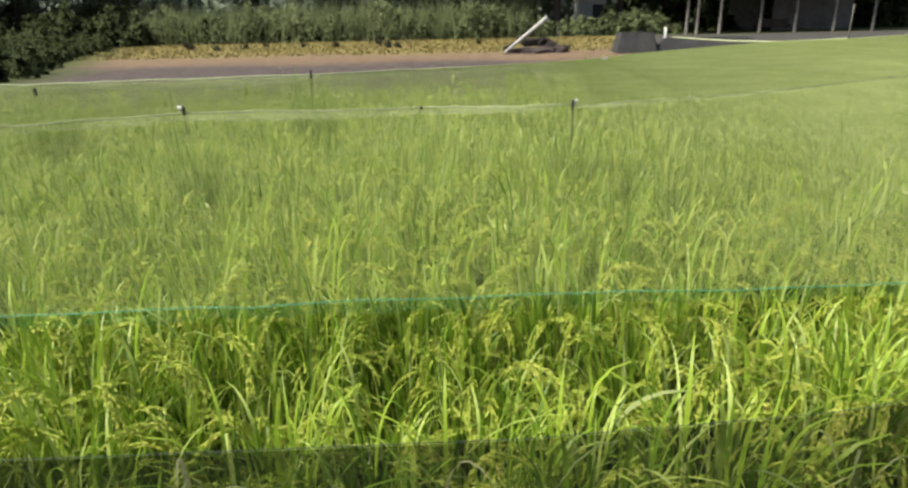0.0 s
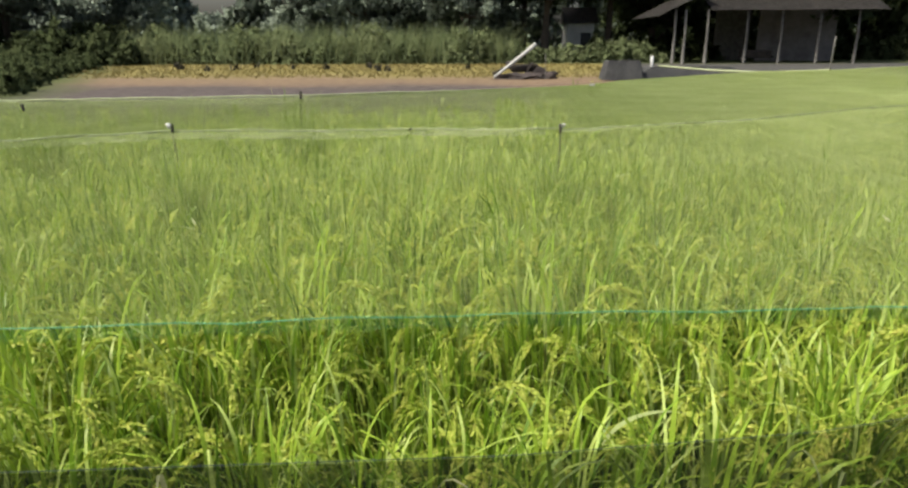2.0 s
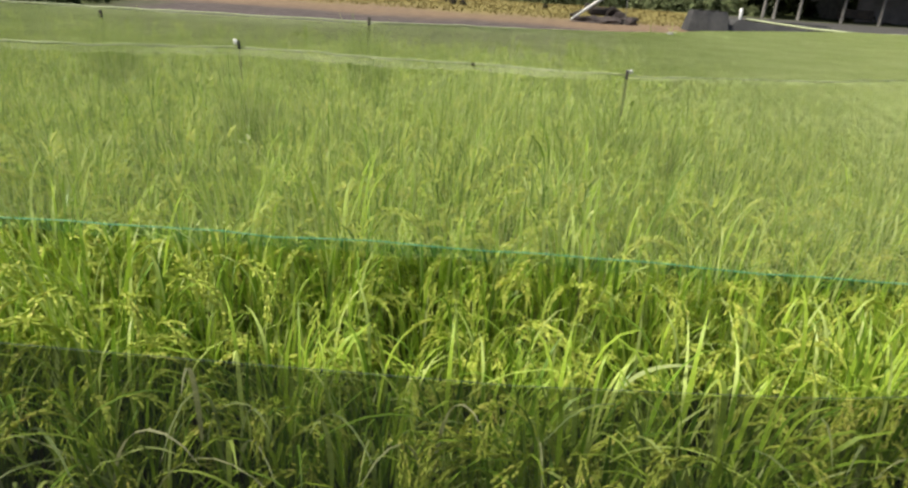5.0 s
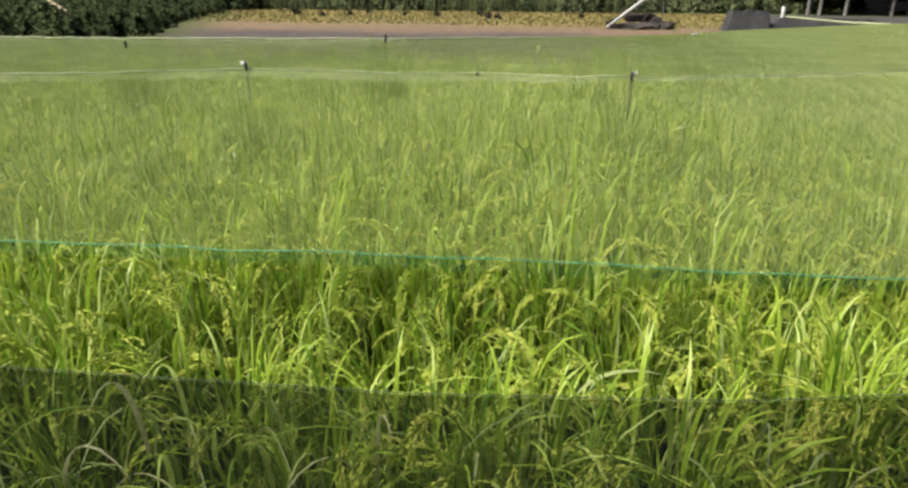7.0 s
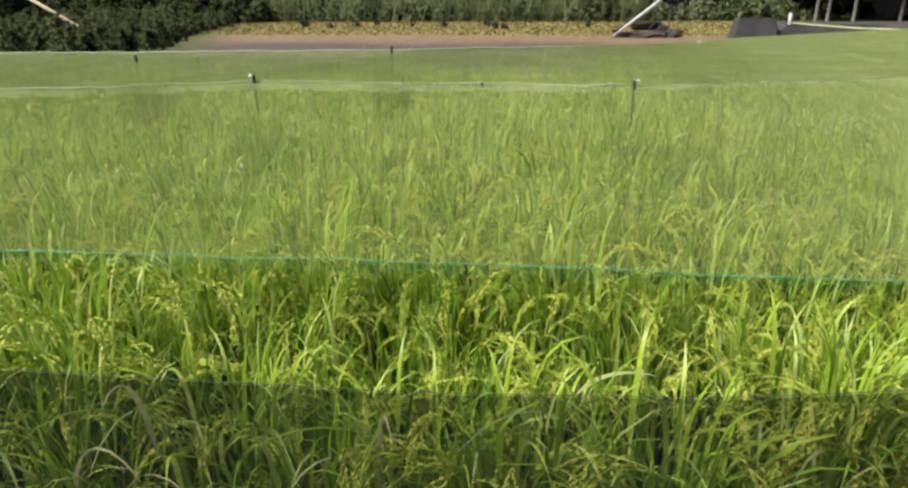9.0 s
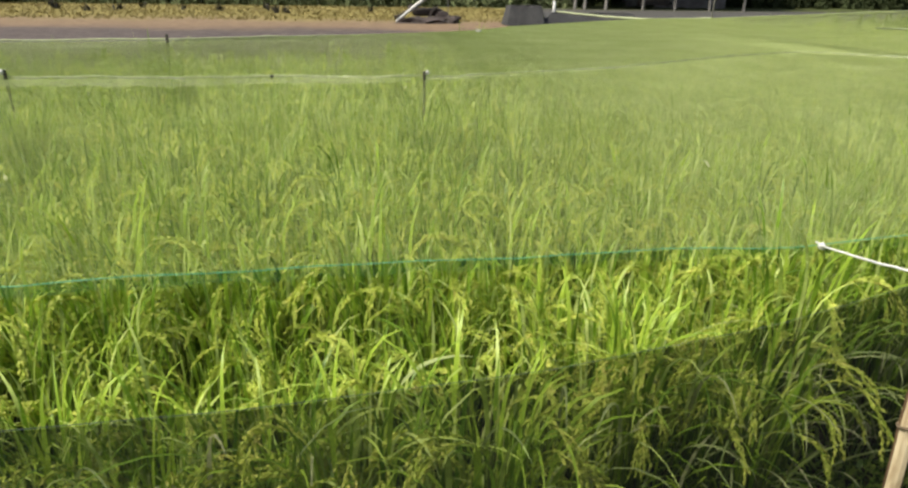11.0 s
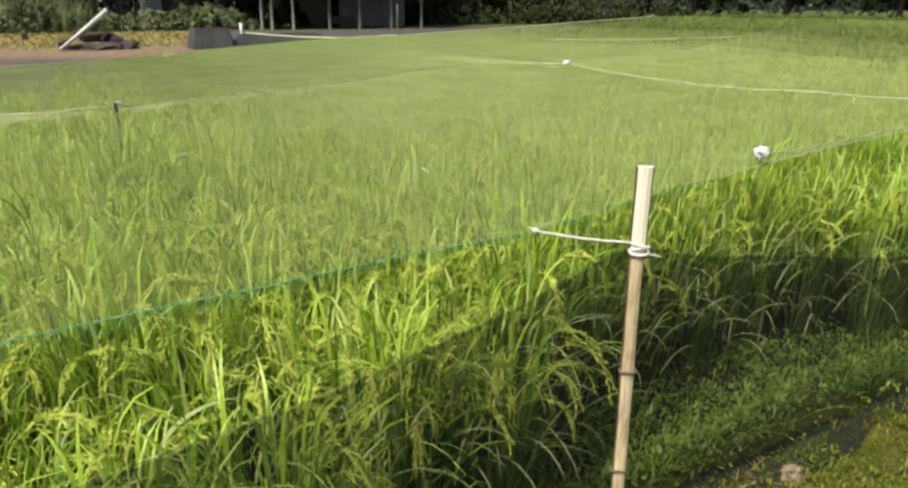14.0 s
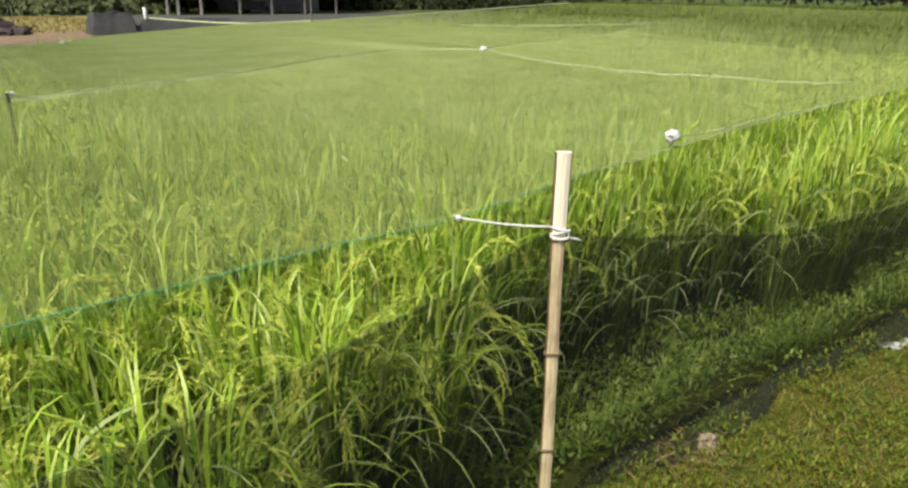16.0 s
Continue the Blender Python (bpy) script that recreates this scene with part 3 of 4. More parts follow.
crop("rice_round_posts", TUFTS, 84, 4, 14, 0.9, range(310, 316), "taller rice standing close round the net posts", 1.07)


def edge_leaves():
    """Long leaves that arch out of the crop over the bank's slope, old and pale at the open end."""
    r = np.random.default_rng(88)
    for n, x0, x1, z0, z1, mat, label in ((340, 1.75, 5.6, 0.16, 0.52, OLD_LEAF, "pale old rice leaves hanging over the slope of the bank"),
                                          (240, -1.6, 2.6, 0.3, 0.62, RICE_LEAF, "long green rice leaves arching out towards the net fence"),
                                          (110, -1.6, 2.2, 0.26, 0.6, OLD_LEAF, "pale old rice leaves arching out towards the net fence")):
        x = r.uniform(x0, x1, n)
        y = lerp_line(x, RICE_FRONT) + r.uniform(-0.02, 0.12, n)
        root = np.stack([x, y, r.uniform(z0, z1, n)], -1)
        v, q = blades(root, -np.pi / 2 + r.normal(0, 0.95, n), r.uniform(0.2, 0.4, n), r.uniform(0.006, 0.011, n), r.uniform(0.1, 0.7, n), r.uniform(1.2, 2.5, n), 8, 2.2, r.normal(0, 0.7, n), 1.7)
        tagged(new("drooping_rice_leaves", mesh_of("drooping_rice_leaves", v, q, None, [mat], None, True)), label, "rice leaves", kind="stuff")


edge_leaves()
v, q = blades(np.array([[1.25, 1.36, 0.672]]), np.array([-0.02]), np.array([0.17]), np.array([0.014]), np.array([0.3]), np.array([1.5]), 8, 2.4, 0.5, 0.8)
tagged(new("dry_rice_leaf", mesh_of("dry_rice_leaf", v, q, None, [OLD_LEAF], None, True)), "broad pale dry leaf bent over among the rice", "rice leaf")
crop("rice_crop_beyond", REST[(far_off >= 4.0) & (far_off < 8.0)], 11, 2, 4, 1.1, range(320, 328), "dense ripening rice farther into the netted field", 0.88, 1.0)
LAST = REST[far_off >= 8.0]
crop("rice_crop_back", LAST[RNG.uniform(0, 1, len(LAST)) < 0.4], 7, 2, 3, 2.8, range(330, 336), "dense rice at the back of the netted field", 0.88)
FAR = hills(4, 62, 3, 70, 0.75, 0.75, 0.22)
FAR = FAR[inside(FAR) & stretch(FAR) & ((FAR[:, 0] > 12) | (FAR[:, 1] > 16))]
crop("rice_crop_far_end", FAR, 5, 2, 0, 8.0, range(340, 346), "darker mid-green rice at the far end of the field", leaf=RICE_DARKER)


# ---------------------------------------------------------------- nets
def z_near(x):
    return lerp_line(x, [(-9, 0.85), (1.86, 0.85), (2.18, 0.842), (2.7, 0.86), (7, 0.87), (30, 0.9)])


def z_seam(x):
    return lerp_line(x, [(-9, 0.92), (-0.43, 0.95), (0.5, 0.93), (1.42, 0.955), (3.2, 0.9), (4.8, 0.945), (7.2, 0.92), (30, 0.95)])


def z_far(x):
    return lerp_line(x, [(-9, 0.93), (-0.3, 0.955), (2.1, 0.92), (6.15, 0.92), (9, 0.9), (17, 0.92), (60, 0.9)])


def z_taut(x):
    """The height of the stretched sheet where the seam holds it."""
    return lerp_line(x, [(-9, 0.92), (-0.43, 0.946), (0.5, 0.931), (1.42, 0.95), (4.8, 0.943), (30, 0.94)])


def z_back(x):
    return lerp_line(x, [(-9, 0.93), (-0.3, 0.945), (6.15, 0.935), (60, 0.92)])


def z_seam_cord(x):
    return np.maximum(z_seam(x), z_taut(x) + 0.003)


def threads(heap, p, radius, along):
    """Three-sided threads through the rows of p (lines, points, 3); radius (lines, points)."""
    n, m = p.shape[:2]
    ring = []
    for a in (0.5, 2.6, 4.7):
        o = np.zeros_like(p)
        o[..., 1 - along] = math.cos(a) * radius
        o[..., 2] = math.sin(a) * radius
        ring.append(p + o)
    v = np.stack(ring, 2).reshape(-1, 3)
    i = (np.arange(n)[:, None] * m + np.arange(m - 1)[None]).ravel() * 3
    for k in range(3):
        heap.add(v if k == 0 else np.zeros((0, 3)), np.stack([i + k, i + (k + 1) % 3, i + 3 + (k + 1) % 3, i + 3 + k], -1) - (len(v) if k else 0))


def net_sheet(near, far, zn, zf, lines, fine, coarse, fade, slump, label):
    """A slack knotted net between two lines over the crop: cross threads and long threads."""
    net = empty("bird_net", (0, 0, 0))

    def surface(x, s):
        y = lerp_line(x, near) * (1 - s) + lerp_line(x, far) * s
        sag = slump * 4 * s * (1 - s)
        wave = (0.006 * np.sin(x * 3.1 + y * 2.3) + 0.005 * np.sin(x * 7.7 - y * 5.1)) * np.clip(1.2 - np.hypot(x - 1, y) / 4, 0, 1)
        return np.stack([x, y, zn(x) * (1 - s) + zf(x) * s - sag + wave * np.minimum(1, 4 * s * (1 - s) + 0.1)], -1)

    h = Heap()
    xs = axis([(-6.5, -5, 0.5), (-5, 8, 0.4), (8, 30, 1.4)])
    ss = np.linspace(0.002, 0.998, lines)
    gx, gs = np.meshgrid(xs, ss)
    p = surface(gx, gs)
    gap = np.abs(lerp_line(gx, far) - lerp_line(gx, near)) / lines
    slack = np.interp(gs, [0.0, 0.25, 1.0], fade)
    threads(h, p, THREAD * coarse * gap / 2 * slack * np.interp(gx, [1.3, 2.6, 5, 9, 14], [1.0, 1.95, 1.2, 0.34, 0.07]), 0)
    r = np.random.default_rng(lines)
    for x0, x1, pitch in ((-6.5, -5.0, 0.04), (-5.0, -1.5, 0.01), (-1.5, 5.5, fine), (5.5, 8.0, 0.012), (8.0, 30.0, 0.06)):
        row = np.arange(x0, x1, pitch)
        gx, gs = np.meshgrid(row + r.normal(0, 0.3, len(row)) * pitch, np.linspace(0, 1, 7), indexing="ij")
        thick = np.broadcast_to(r.uniform(0.6, 1.4, (len(row), 1)) * np.interp(row, [1.3, 2.6, 5, 9, 14], [1.0, 1.95, 1.3, 0.44, 0.1])[:, None], gx.shape) * np.interp(gs, [0.0, 0.25, 1.0], fade)
        threads(h, surface(gx, gs), THREAD * coarse * pitch / 2 * thick, 1)
    part("netting", h.mesh("bird_netting", [BIRD_NET]), None, net, "fine pale green netting")
    return tagged(net, label, "net")


THREAD = 0.058                                                  # thread thickness against the mesh width
front_net = net_sheet(NET_NEAR, NET_SEAM, z_near, z_taut, 230, 0.0045, 1.35, (0.7, 0.95, 1.6), 0.04, "fine pale green bird net stretched over the near rice")
back_net = net_sheet(NET_SEAM, NET_FAR, z_taut, z_back, 230, 0.007, 1.3, (1.0, 1.0, 1.0), 0.012, "fine pale bird net stretched over the back of the field")


def edge_cord(name, net, line, zfun, x0, x1, n, radius, mat, label, seed, lift=0.003):
    xs = np.linspace(x0, x1, n)
    r = np.random.default_rng(seed)
    pts = [Vector((x, float(lerp_line(x, line)), float(zfun(x)) + lift + r.normal(0, 0.0025))) for x in xs]
    ob = new(name, line_mesh(name, pts, radius, 6, [mat]))
    ob.parent = net
    return tagged(ob, label)


def bunched_edge(net, line, zfun, x0, x1, step, wide, drop, mat, label, seed):
    """A loose fold of netting gathered along a cord."""
    r = np.random.default_rng(seed)
    xs = np.arange(x0, x1, step)
    y, z = lerp_line(xs, line), zfun(xs)
    w = wide * (0.75 + 0.3 * np.sin(xs * 2.3 + seed) + 0.2 * np.sin(xs * 7.1)) * r.uniform(0.85, 1.15, len(xs)) * np.clip((x1 - xs) / 0.5, 0.05, 1)
    rows = [np.stack([xs, y - w * t, z + 0.002 - drop * t - 0.25 * w * math.sin(t * 3.1) + 0.004 * np.sin(xs * 31 + t * 5)], -1) for t in (0.0, 0.3, 0.65, 1.0)]
    v = np.stack(rows, 1)
    i = (np.arange(len(xs) - 1)[:, None] * 4 + np.arange(3)[None]).ravel()
    part("gathered_edge", mesh_of("gathered_edge", v.reshape(-1, 3), np.stack([i, i + 4, i + 5, i + 1], -1), None, [mat], None, True), None, net, label)


bunched_edge(front_net, NET_NEAR, z_near, -4.5, 3.0, 0.05, 0.008, 0.02, GREEN_SELVEDGE, "thin green woven edge band", 1)
bunched_edge(front_net, NET_SEAM, z_seam_cord, -6.5, 1.42, 0.06, 0.06, 0.03, PALE_FOLD, "loose pale fold of netting along the seam", 2)
bunched_edge(front_net, NET_SEAM, z_seam_cord, 1.42, 9.0, 0.08, 0.035, 0.015, PALE_FOLD, "loose pale fold of netting along the seam", 3)
bunched_edge(back_net, NET_FAR, z_far, -6.5, 6.15, 0.08, 0.11, 0.04, PALE_FOLD, "loose pale fold of netting along the far edge", 4)
edge_cord("edge_cord", front_net, NET_NEAR, z_near, -6.5, 2.75, 90, 0.0011, GREEN_CORD, "thin green edge cord", 1)
edge_cord("edge_cord", front_net, NET_NEAR, z_near, 2.75, 14, 90, 0.0016, NET_CORD, "thin pale edge cord", 6)
edge_cord("seam_cord", front_net, NET_SEAM, z_seam_cord, -6.5, 1.42, 70, 0.0035, NET_CORD, "pale bunched seam cord", 2)
edge_cord("seam_cord", front_net, NET_SEAM, z_seam_cord, 1.42, 14, 90, 0.0016, NET_CORD, "thin pale seam cord", 3)
edge_cord("far_cord", back_net, NET_FAR, z_far, -6.5, 6.15, 90, 0.007, NET_CORD, "pale bunched far edge cord", 4)
edge_cord("far_cord", back_net, NET_FAR, z_far, 6.15, 29.9, 60, 0.022, NET_CORD, "pale bunched far edge cord", 5)


def net_litter():
    """Dry leaf scraps caught on the near net."""
    r = np.random.default_rng(17)
    n = 26
    x = r.uniform(-0.6, 4.4, n)
    share = r.uniform(0.2, 0.9, n)
    y = lerp_line(x, NET_NEAR) * (1 - share) + lerp_line(x, NET_SEAM) * share
    z = z_near(x) * (1 - share) + z_taut(x) * share - 0.04 * 4 * share * (1 - share) + 0.008
    v, q = blades(np.stack([x, y, z], -1), r.uniform(0, 6.28, n), r.uniform(0.04, 0.1, n), r.uniform(0.005, 0.009, n), r.uniform(1.2, 1.5, n), r.uniform(0.0, 0.4, n), 4, 2.0, r.normal(0, 0.4, n))
    tagged(new("leaf_scraps", mesh_of("leaf_scraps", v, q, None, [OLD_LEAF], None, True)), "pale dry leaf scraps lying on the bird net", "leaf scraps", kind="stuff")


net_litter()
bm = bmesh.new()
bmesh.ops.create_icosphere(bm, subdivisions=2, radius=0.011)
for v in bm.verts:
    v.co = v.co * (1 + 0.4 * noise.noise(v.co * 140)) + Vector((0.7, float(lerp_line(0.7, NET_SEAM)), float(z_seam(0.7))))
part("cord_knot", bm, DARK_WOOD, front_net, "dark knot in the seam cord")


def fence_top(x):
    return lerp_line(x, [(-9, 0.9), (0.5, 0.905), (1.8, 0.91), (2.1, 0.942), (2.4, 0.85), (2.73, 0.79), (3.14, 0.715), (3.7, 0.69), (5, 0.72), (12, 0.85)])


def build_fence():
    base = empty("net_fence", (2.1, 1.19, DIKE))
    nx, nz = 220, 10
    xs = np.linspace(-4.6, 12, nx + 1)
    v = np.zeros((nx + 1, nz + 1, 3))
    for k in range(nz + 1):
        s = k / nz
        y = lerp_line(xs, FENCE) + 0.012 * np.sin(xs * 6 + s * 5) * (1 - s) + (0.03 * (1 - s) ** 2)
        low = ground_height(xs, y) - 0.01
        v[:, k] = np.stack([xs, y, low + (fence_top(xs) - low) * s], -1)
    i = (np.arange(nx)[:, None] * (nz + 1) + np.arange(nz)[None]).ravel()
    q = np.stack([i, i + nz + 1, i + nz + 2, i + 1], -1)
    v -= np.array([2.1, 1.19, DIKE])
    part("netting", mesh_of("fence_netting", v.reshape(-1, 3), q, None, [FENCE_NET], None, True), None, base, "dark see-through netting")
    top = v[:, nz] + np.array([0, 0, 0.002])
    part("top_cord", line_mesh("fence_top_cord", [Vector(p) for p in top], 0.0005, 4, [BLACK_CORD]), None, base, "thin dark top cord")
    rows = 9
    xs = np.linspace(2.25, 7.5, 241)
    skirt = np.zeros((len(xs), rows, 3))
    for k in range(rows):
        t = k / (rows - 1)
        wide = (0.125 + 0.03 * np.sin(xs * 5.3) + 0.018 * np.sin(xs * 13.1)) * np.clip((xs - 2.2) / 0.5, 0.05, 1)
        y = lerp_line(xs, FENCE) + 0.05 - wide * t
        z = ground_height(xs, y) + 0.012 + np.clip((xs - 2.2) / 0.5, 0.1, 1) * 0.028 * np.sin(t * 3.0) * (0.7 + 0.5 * np.sin(xs * 17 + k)) + 0.006 * np.sin(xs * 61 + k * 1.3)
        skirt[:, k] = np.stack([xs, y, z], -1)
    i = (np.arange(len(xs) - 1)[:, None] * rows + np.arange(rows - 1)[None]).ravel()
    q = np.stack([i, i + rows, i + rows + 1, i + 1], -1)
    skirt -= np.array([2.1, 1.19, DIKE])
    part("hem", mesh_of("fence_hem", skirt.reshape(-1, 3), q, None, [FENCE_HEM], None, True), None, base, "bunched dark netting on the grass")
    tagged(base, "low fence of dark fine netting along the bank", "fence")


build_fence()


# ---------------------------------------------------------------- bamboo stake and its string
def build_stake():
    at = Vector((2.103, 1.168, DIKE - 0.05))
    base = empty("bamboo_stake", at)
    tie_h, total = 0.942 - at.z, 1.1 - at.z
    cuts = [0.0, 0.449 - at.z, 0.683 - at.z, tie_h - 0.012, total]
    turn = Matrix.Rotation(radians(-38), 4, "Z")
    for i in range(len(cuts) - 1):
        a, b = cuts[i], cuts[i + 1]
        bm = bmesh.new()
        prof = [(-0.0142, 0.004), (-0.011, -0.004), (-0.004, -0.0076), (0.0046, -0.0076), (0.0116, -0.004), (0.0142, 0.004), (0.007, 0.008), (-0.007, 0.008)]
        rows = []
        for k in range(5):
            s = k / 4
            z = a + (b - a) * s
            f = 1.0 + 0.07 * (abs(2 * s - 1) ** 3) - 0.05 * (z / total) + 0.02 * math.sin(z * 37)
            off = 0.003 * math.sin(z * 5.5)
            wide = 1.17 if i == len(cuts) - 2 else 1.0
            rows.append([bm.verts.new(turn @ Vector((x * f * wide + off, y * f, z))) for x, y in prof])
        for r0, r1 in zip(rows, rows[1:]):
            for k in range(8):
                bm.faces.new((r0[k], r0[(k + 1) % 8], r1[(k + 1) % 8], r1[k])).material_index = 1 if k in (0, 4, 5) else 0
        bm.faces.new(rows[0][::-1])
        bm.faces.new(rows[-1])
        part("culm_segment", bm, BAMBOO_PALE if i == len(cuts) - 2 else BAMBOO, base, "pale sun-bleached split bamboo top" if i == len(cuts) - 2 else "").data.materials.append(BAMBOO_EDGE)
        if 0 < i < len(cuts) - 1:
            h = Heap()
            ring = [turn @ Vector((0.0158 * math.cos(t), 0.0102 * math.sin(t), a + 0.002 * math.sin(3 * t))) for t in np.linspace(0, 2 * math.pi, 13)]
            tube(h, ring, 0.0026, 5, 0, False)
            part("node", h.mesh("bamboo_node", [BAMBOO_DARK]), None, base, "dark ringed bamboo joint")
    tagged(base, "split bamboo stake standing in the grassy bank", "stake")

    cord = empty("tie_string", (2.103, 1.168, 0.946))
    h = Heap()
    for k in range(3):
        ring = [turn @ Vector((0.0182 * math.cos(t), 0.0118 * math.sin(t), -0.008 + 0.006 * k + 0.005 * math.sin(t + 2.1 * k))) for t in np.linspace(0, 2 * math.pi, 15)]
        tube(h, ring, 0.0024, 5, 0, False)
    part("wrapping", h.mesh("string_wrapping", [STRING]), None, cord)
    knot = Vector((2.183, 1.595, 0.845)) - Vector((2.103, 1.168, 0.946))
    part("span", line_mesh("string_span", wavy((0.0, 0.016, 0.004), knot, 0.004, 12, 0.0006, 3), 0.0027, 6, [STRING]), None, cord)
    part("tail", line_mesh("string_tail", [(0.01, -0.011, -0.012), (0.022, -0.018, -0.014), (0.034, -0.024, -0.018)], 0.002, 6, [STRING]), None, cord)
    bm = bmesh.new()
    bmesh.ops.create_icosphere(bm, subdivisions=2, radius=0.0085)
    for v in bm.verts:
        v.co *= 1 + 0.25 * noise.noise(v.co * 160)
        v.co += knot
    part("knot", bm, STRING, cord)
    part("loose_end", line_mesh("string_end", [knot, knot + Vector((-0.008, 0.004, 0.006)), knot + Vector((-0.014, 0.004, 0.009))], 0.002, 5, [STRING]), None, cord)
    tagged(cord, "white string tied from the bamboo stake to the net", "string")


build_stake()


# ---------------------------------------------------------------- posts in the field
def field_post(x, y, top, lean_x, lean_y, label, rag=None, radius=0.0075, low=0.0, wood=DARK_WOOD):
    base = empty("net_post", (x - lean_x * top, y - lean_y * top, low))
    h = Heap()
    n = 7
    pts = [(lean_x * top * k / n + 0.004 * math.sin(k * 2.1), lean_y * top * k / n, (top - low) * k / n) for k in range(n + 1)]
    tube(h, pts, [radius * (0.6 + 0.35 * k / n + 0.05 * math.sin(k * 3)) for k in range(n + 1)], 8)
    part("shaft", h.mesh("post_shaft", [wood]), None, base)
    if rag:
        w, d, hh, dx = rag
        bm = bmesh.new()
        bmesh.ops.create_icosphere(bm, subdivisions=3, radius=1.0)
        for v in bm.verts:
            f = 1 + 0.7 * noise.noise(v.co * 1.9 + Vector((x, y, 0))) + 0.4 * noise.noise(v.co * 4.3 + Vector((y, x, 0)))
            v.co = Vector((v.co.x * w * f + dx + lean_x * top, v.co.y * d * f, v.co.z * hh * f + top - low - hh * 0.9))
        for f in bm.faces:
            f.smooth = True
        r = np.random.default_rng(int(abs(x) * 100))
        for k in range(3 if radius > 0.002 else 0):
            root = np.array([[dx + lean_x * top, -0.004 * k, top - low - hh * 0.6]])
            fv, fq = blades(root, np.array([math.pi * (k % 2) + r.normal(0, 0.5)]), np.array([w * r.uniform(1.6, 2.6)]), np.array([w * 0.8]), np.array([0.9]), np.array([r.uniform(0.6, 1.6)]), 4, 3.0)
            made = [bm.verts.new(p) for p in fv]
            for quad in fq:
                bm.faces.new([made[j] for j in quad])
        part("plastic_wrap", bm, PLASTIC, base, "crumpled white plastic tied at the top")
    tagged(base, label, "post", "posts that carry the bird net")


field_post(1.42, 3.56, 0.985, -0.01, 0.0, "dark stick post with a scrap of white plastic", (0.011, 0.009, 0.008, 0.016))
field_post(-0.43, 3.55, 0.985, -0.05, 0.0, "dark stick post with crumpled white plastic on top", (0.015, 0.01, 0.011, -0.008))
field_post(-0.3, 5.55, 1.0, 0.0, 0.0, "dark stick post at the back of the net", None, 0.011)
field_post(-1.9, 4.7, 0.98, -0.04, 0.0, "dark leaning stick post holding the net", None, 0.011)
field_post(4.8, 4.75, 0.965, 0.0, 0.0, "stick post with a white plastic knot", (0.03, 0.02, 0.018, 0.0))
field_post(3.257, 1.768, 0.925, 0.0, 0.0, "stick post capped with a crumpled white plastic bag", (0.024, 0.022, 0.022, 0.0), 0.0018, 0.0, RICE_STEM)
field_post(6.15, 10.68, 1.4, 0.02, 0.0, "thin grey pole at the corner of the far net", None, 0.013, 0.0, HUT_WOOD)
field_post(2.15, 7.1, 0.955, 0.0, 0.0, "short pale stick post with a scrap of white plastic", (0.03, 0.02, 0.012, 0.0), 0.005, 0.0, BAMBOO)


# ---------------------------------------------------------------- cords in the open field
def field_cord(stops, radius, label, seed):
    pts = []
    for k, (a, b) in enumerate(zip(stops, stops[1:])):
        pts += wavy(a, b, 0.012, 8, 0.003, seed + k)[(1 if k else 0):]
    ob = new("net_cord", line_mesh("net_cord", pts, radius, 5, [NET_CORD]))
    ob.parent = back_net
    tagged(ob, label)


field_cord(((4.8, 4.75, 0.95), (4.66, 3.56, 0.925), (4.95, 2.68, 0.92), (5.5, 2.2, 0.9)), 0.0042, "pale slack cord from post to net edge", 11)
field_cord(((4.8, 4.75, 0.95), (4.6, 5.4, 0.93), (4.16, 5.83, 0.925), (3.1, 6.4, 0.92)), 0.005, "pale slack cord between the posts", 21)
field_cord(((6.15, 10.68, 0.93), (5.9, 13.0, 0.81), (5.3, 17.0, 0.78)), 0.022, "pale slack cord from the pole", 31)
field_cord(((7.0, 8.2, 0.95), (9.2, 7.6, 0.95), (10.67, 7.78, 0.95)), 0.009, "pale slack cord across the field", 41)
field_cord(((3.257, 1.768, 0.9), (4.2, 1.9, 0.882), (5.0, 1.98, 0.872)), 0.0022, "pale cord along the net edge", 51)


# ---------------------------------------------------------------- weeds and turf on the bank
def leaf_litter(name, pts, size, mat, label, category, spread, up, seed, per=5, segs=3, wide=(0.24, 0.48)):
    """Low plants: clusters of small leaves on every point."""
    r = np.random.default_rng(seed)
    n = len(pts)
    root = np.repeat(pts, per, 0)
    root = root + np.concatenate([r.normal(0, spread, (n * per, 2)), r.uniform(0, up, (n * per, 1))], 1)
    k = len(root)
    v, q = blades(root, r.uniform(0, 6.28, k), r.uniform(0.5, 1.2, k) * size, r.uniform(*wide, k) * size, r.uniform(0.3, 1.3, k), r.uniform(0.1, 1.1, k), segs, 2.2, r.normal(0, 0.6, k), 1.2)
    ob = new(name, mesh_of(name, v, q, None, [mat], None, True))
    tagged(ob, label, category, kind="stuff")


def scatter(n, x0, x1, y0, y1, seed):
    r = np.random.default_rng(seed)
    p = np.stack([r.uniform(x0, x1, n), r.uniform(y0, y1, n)], -1)
    return p


def on_ground(p, lift=0.0):
    return np.concatenate([p, (ground_height(p[:, 0], p[:, 1]) + lift)[:, None]], 1)


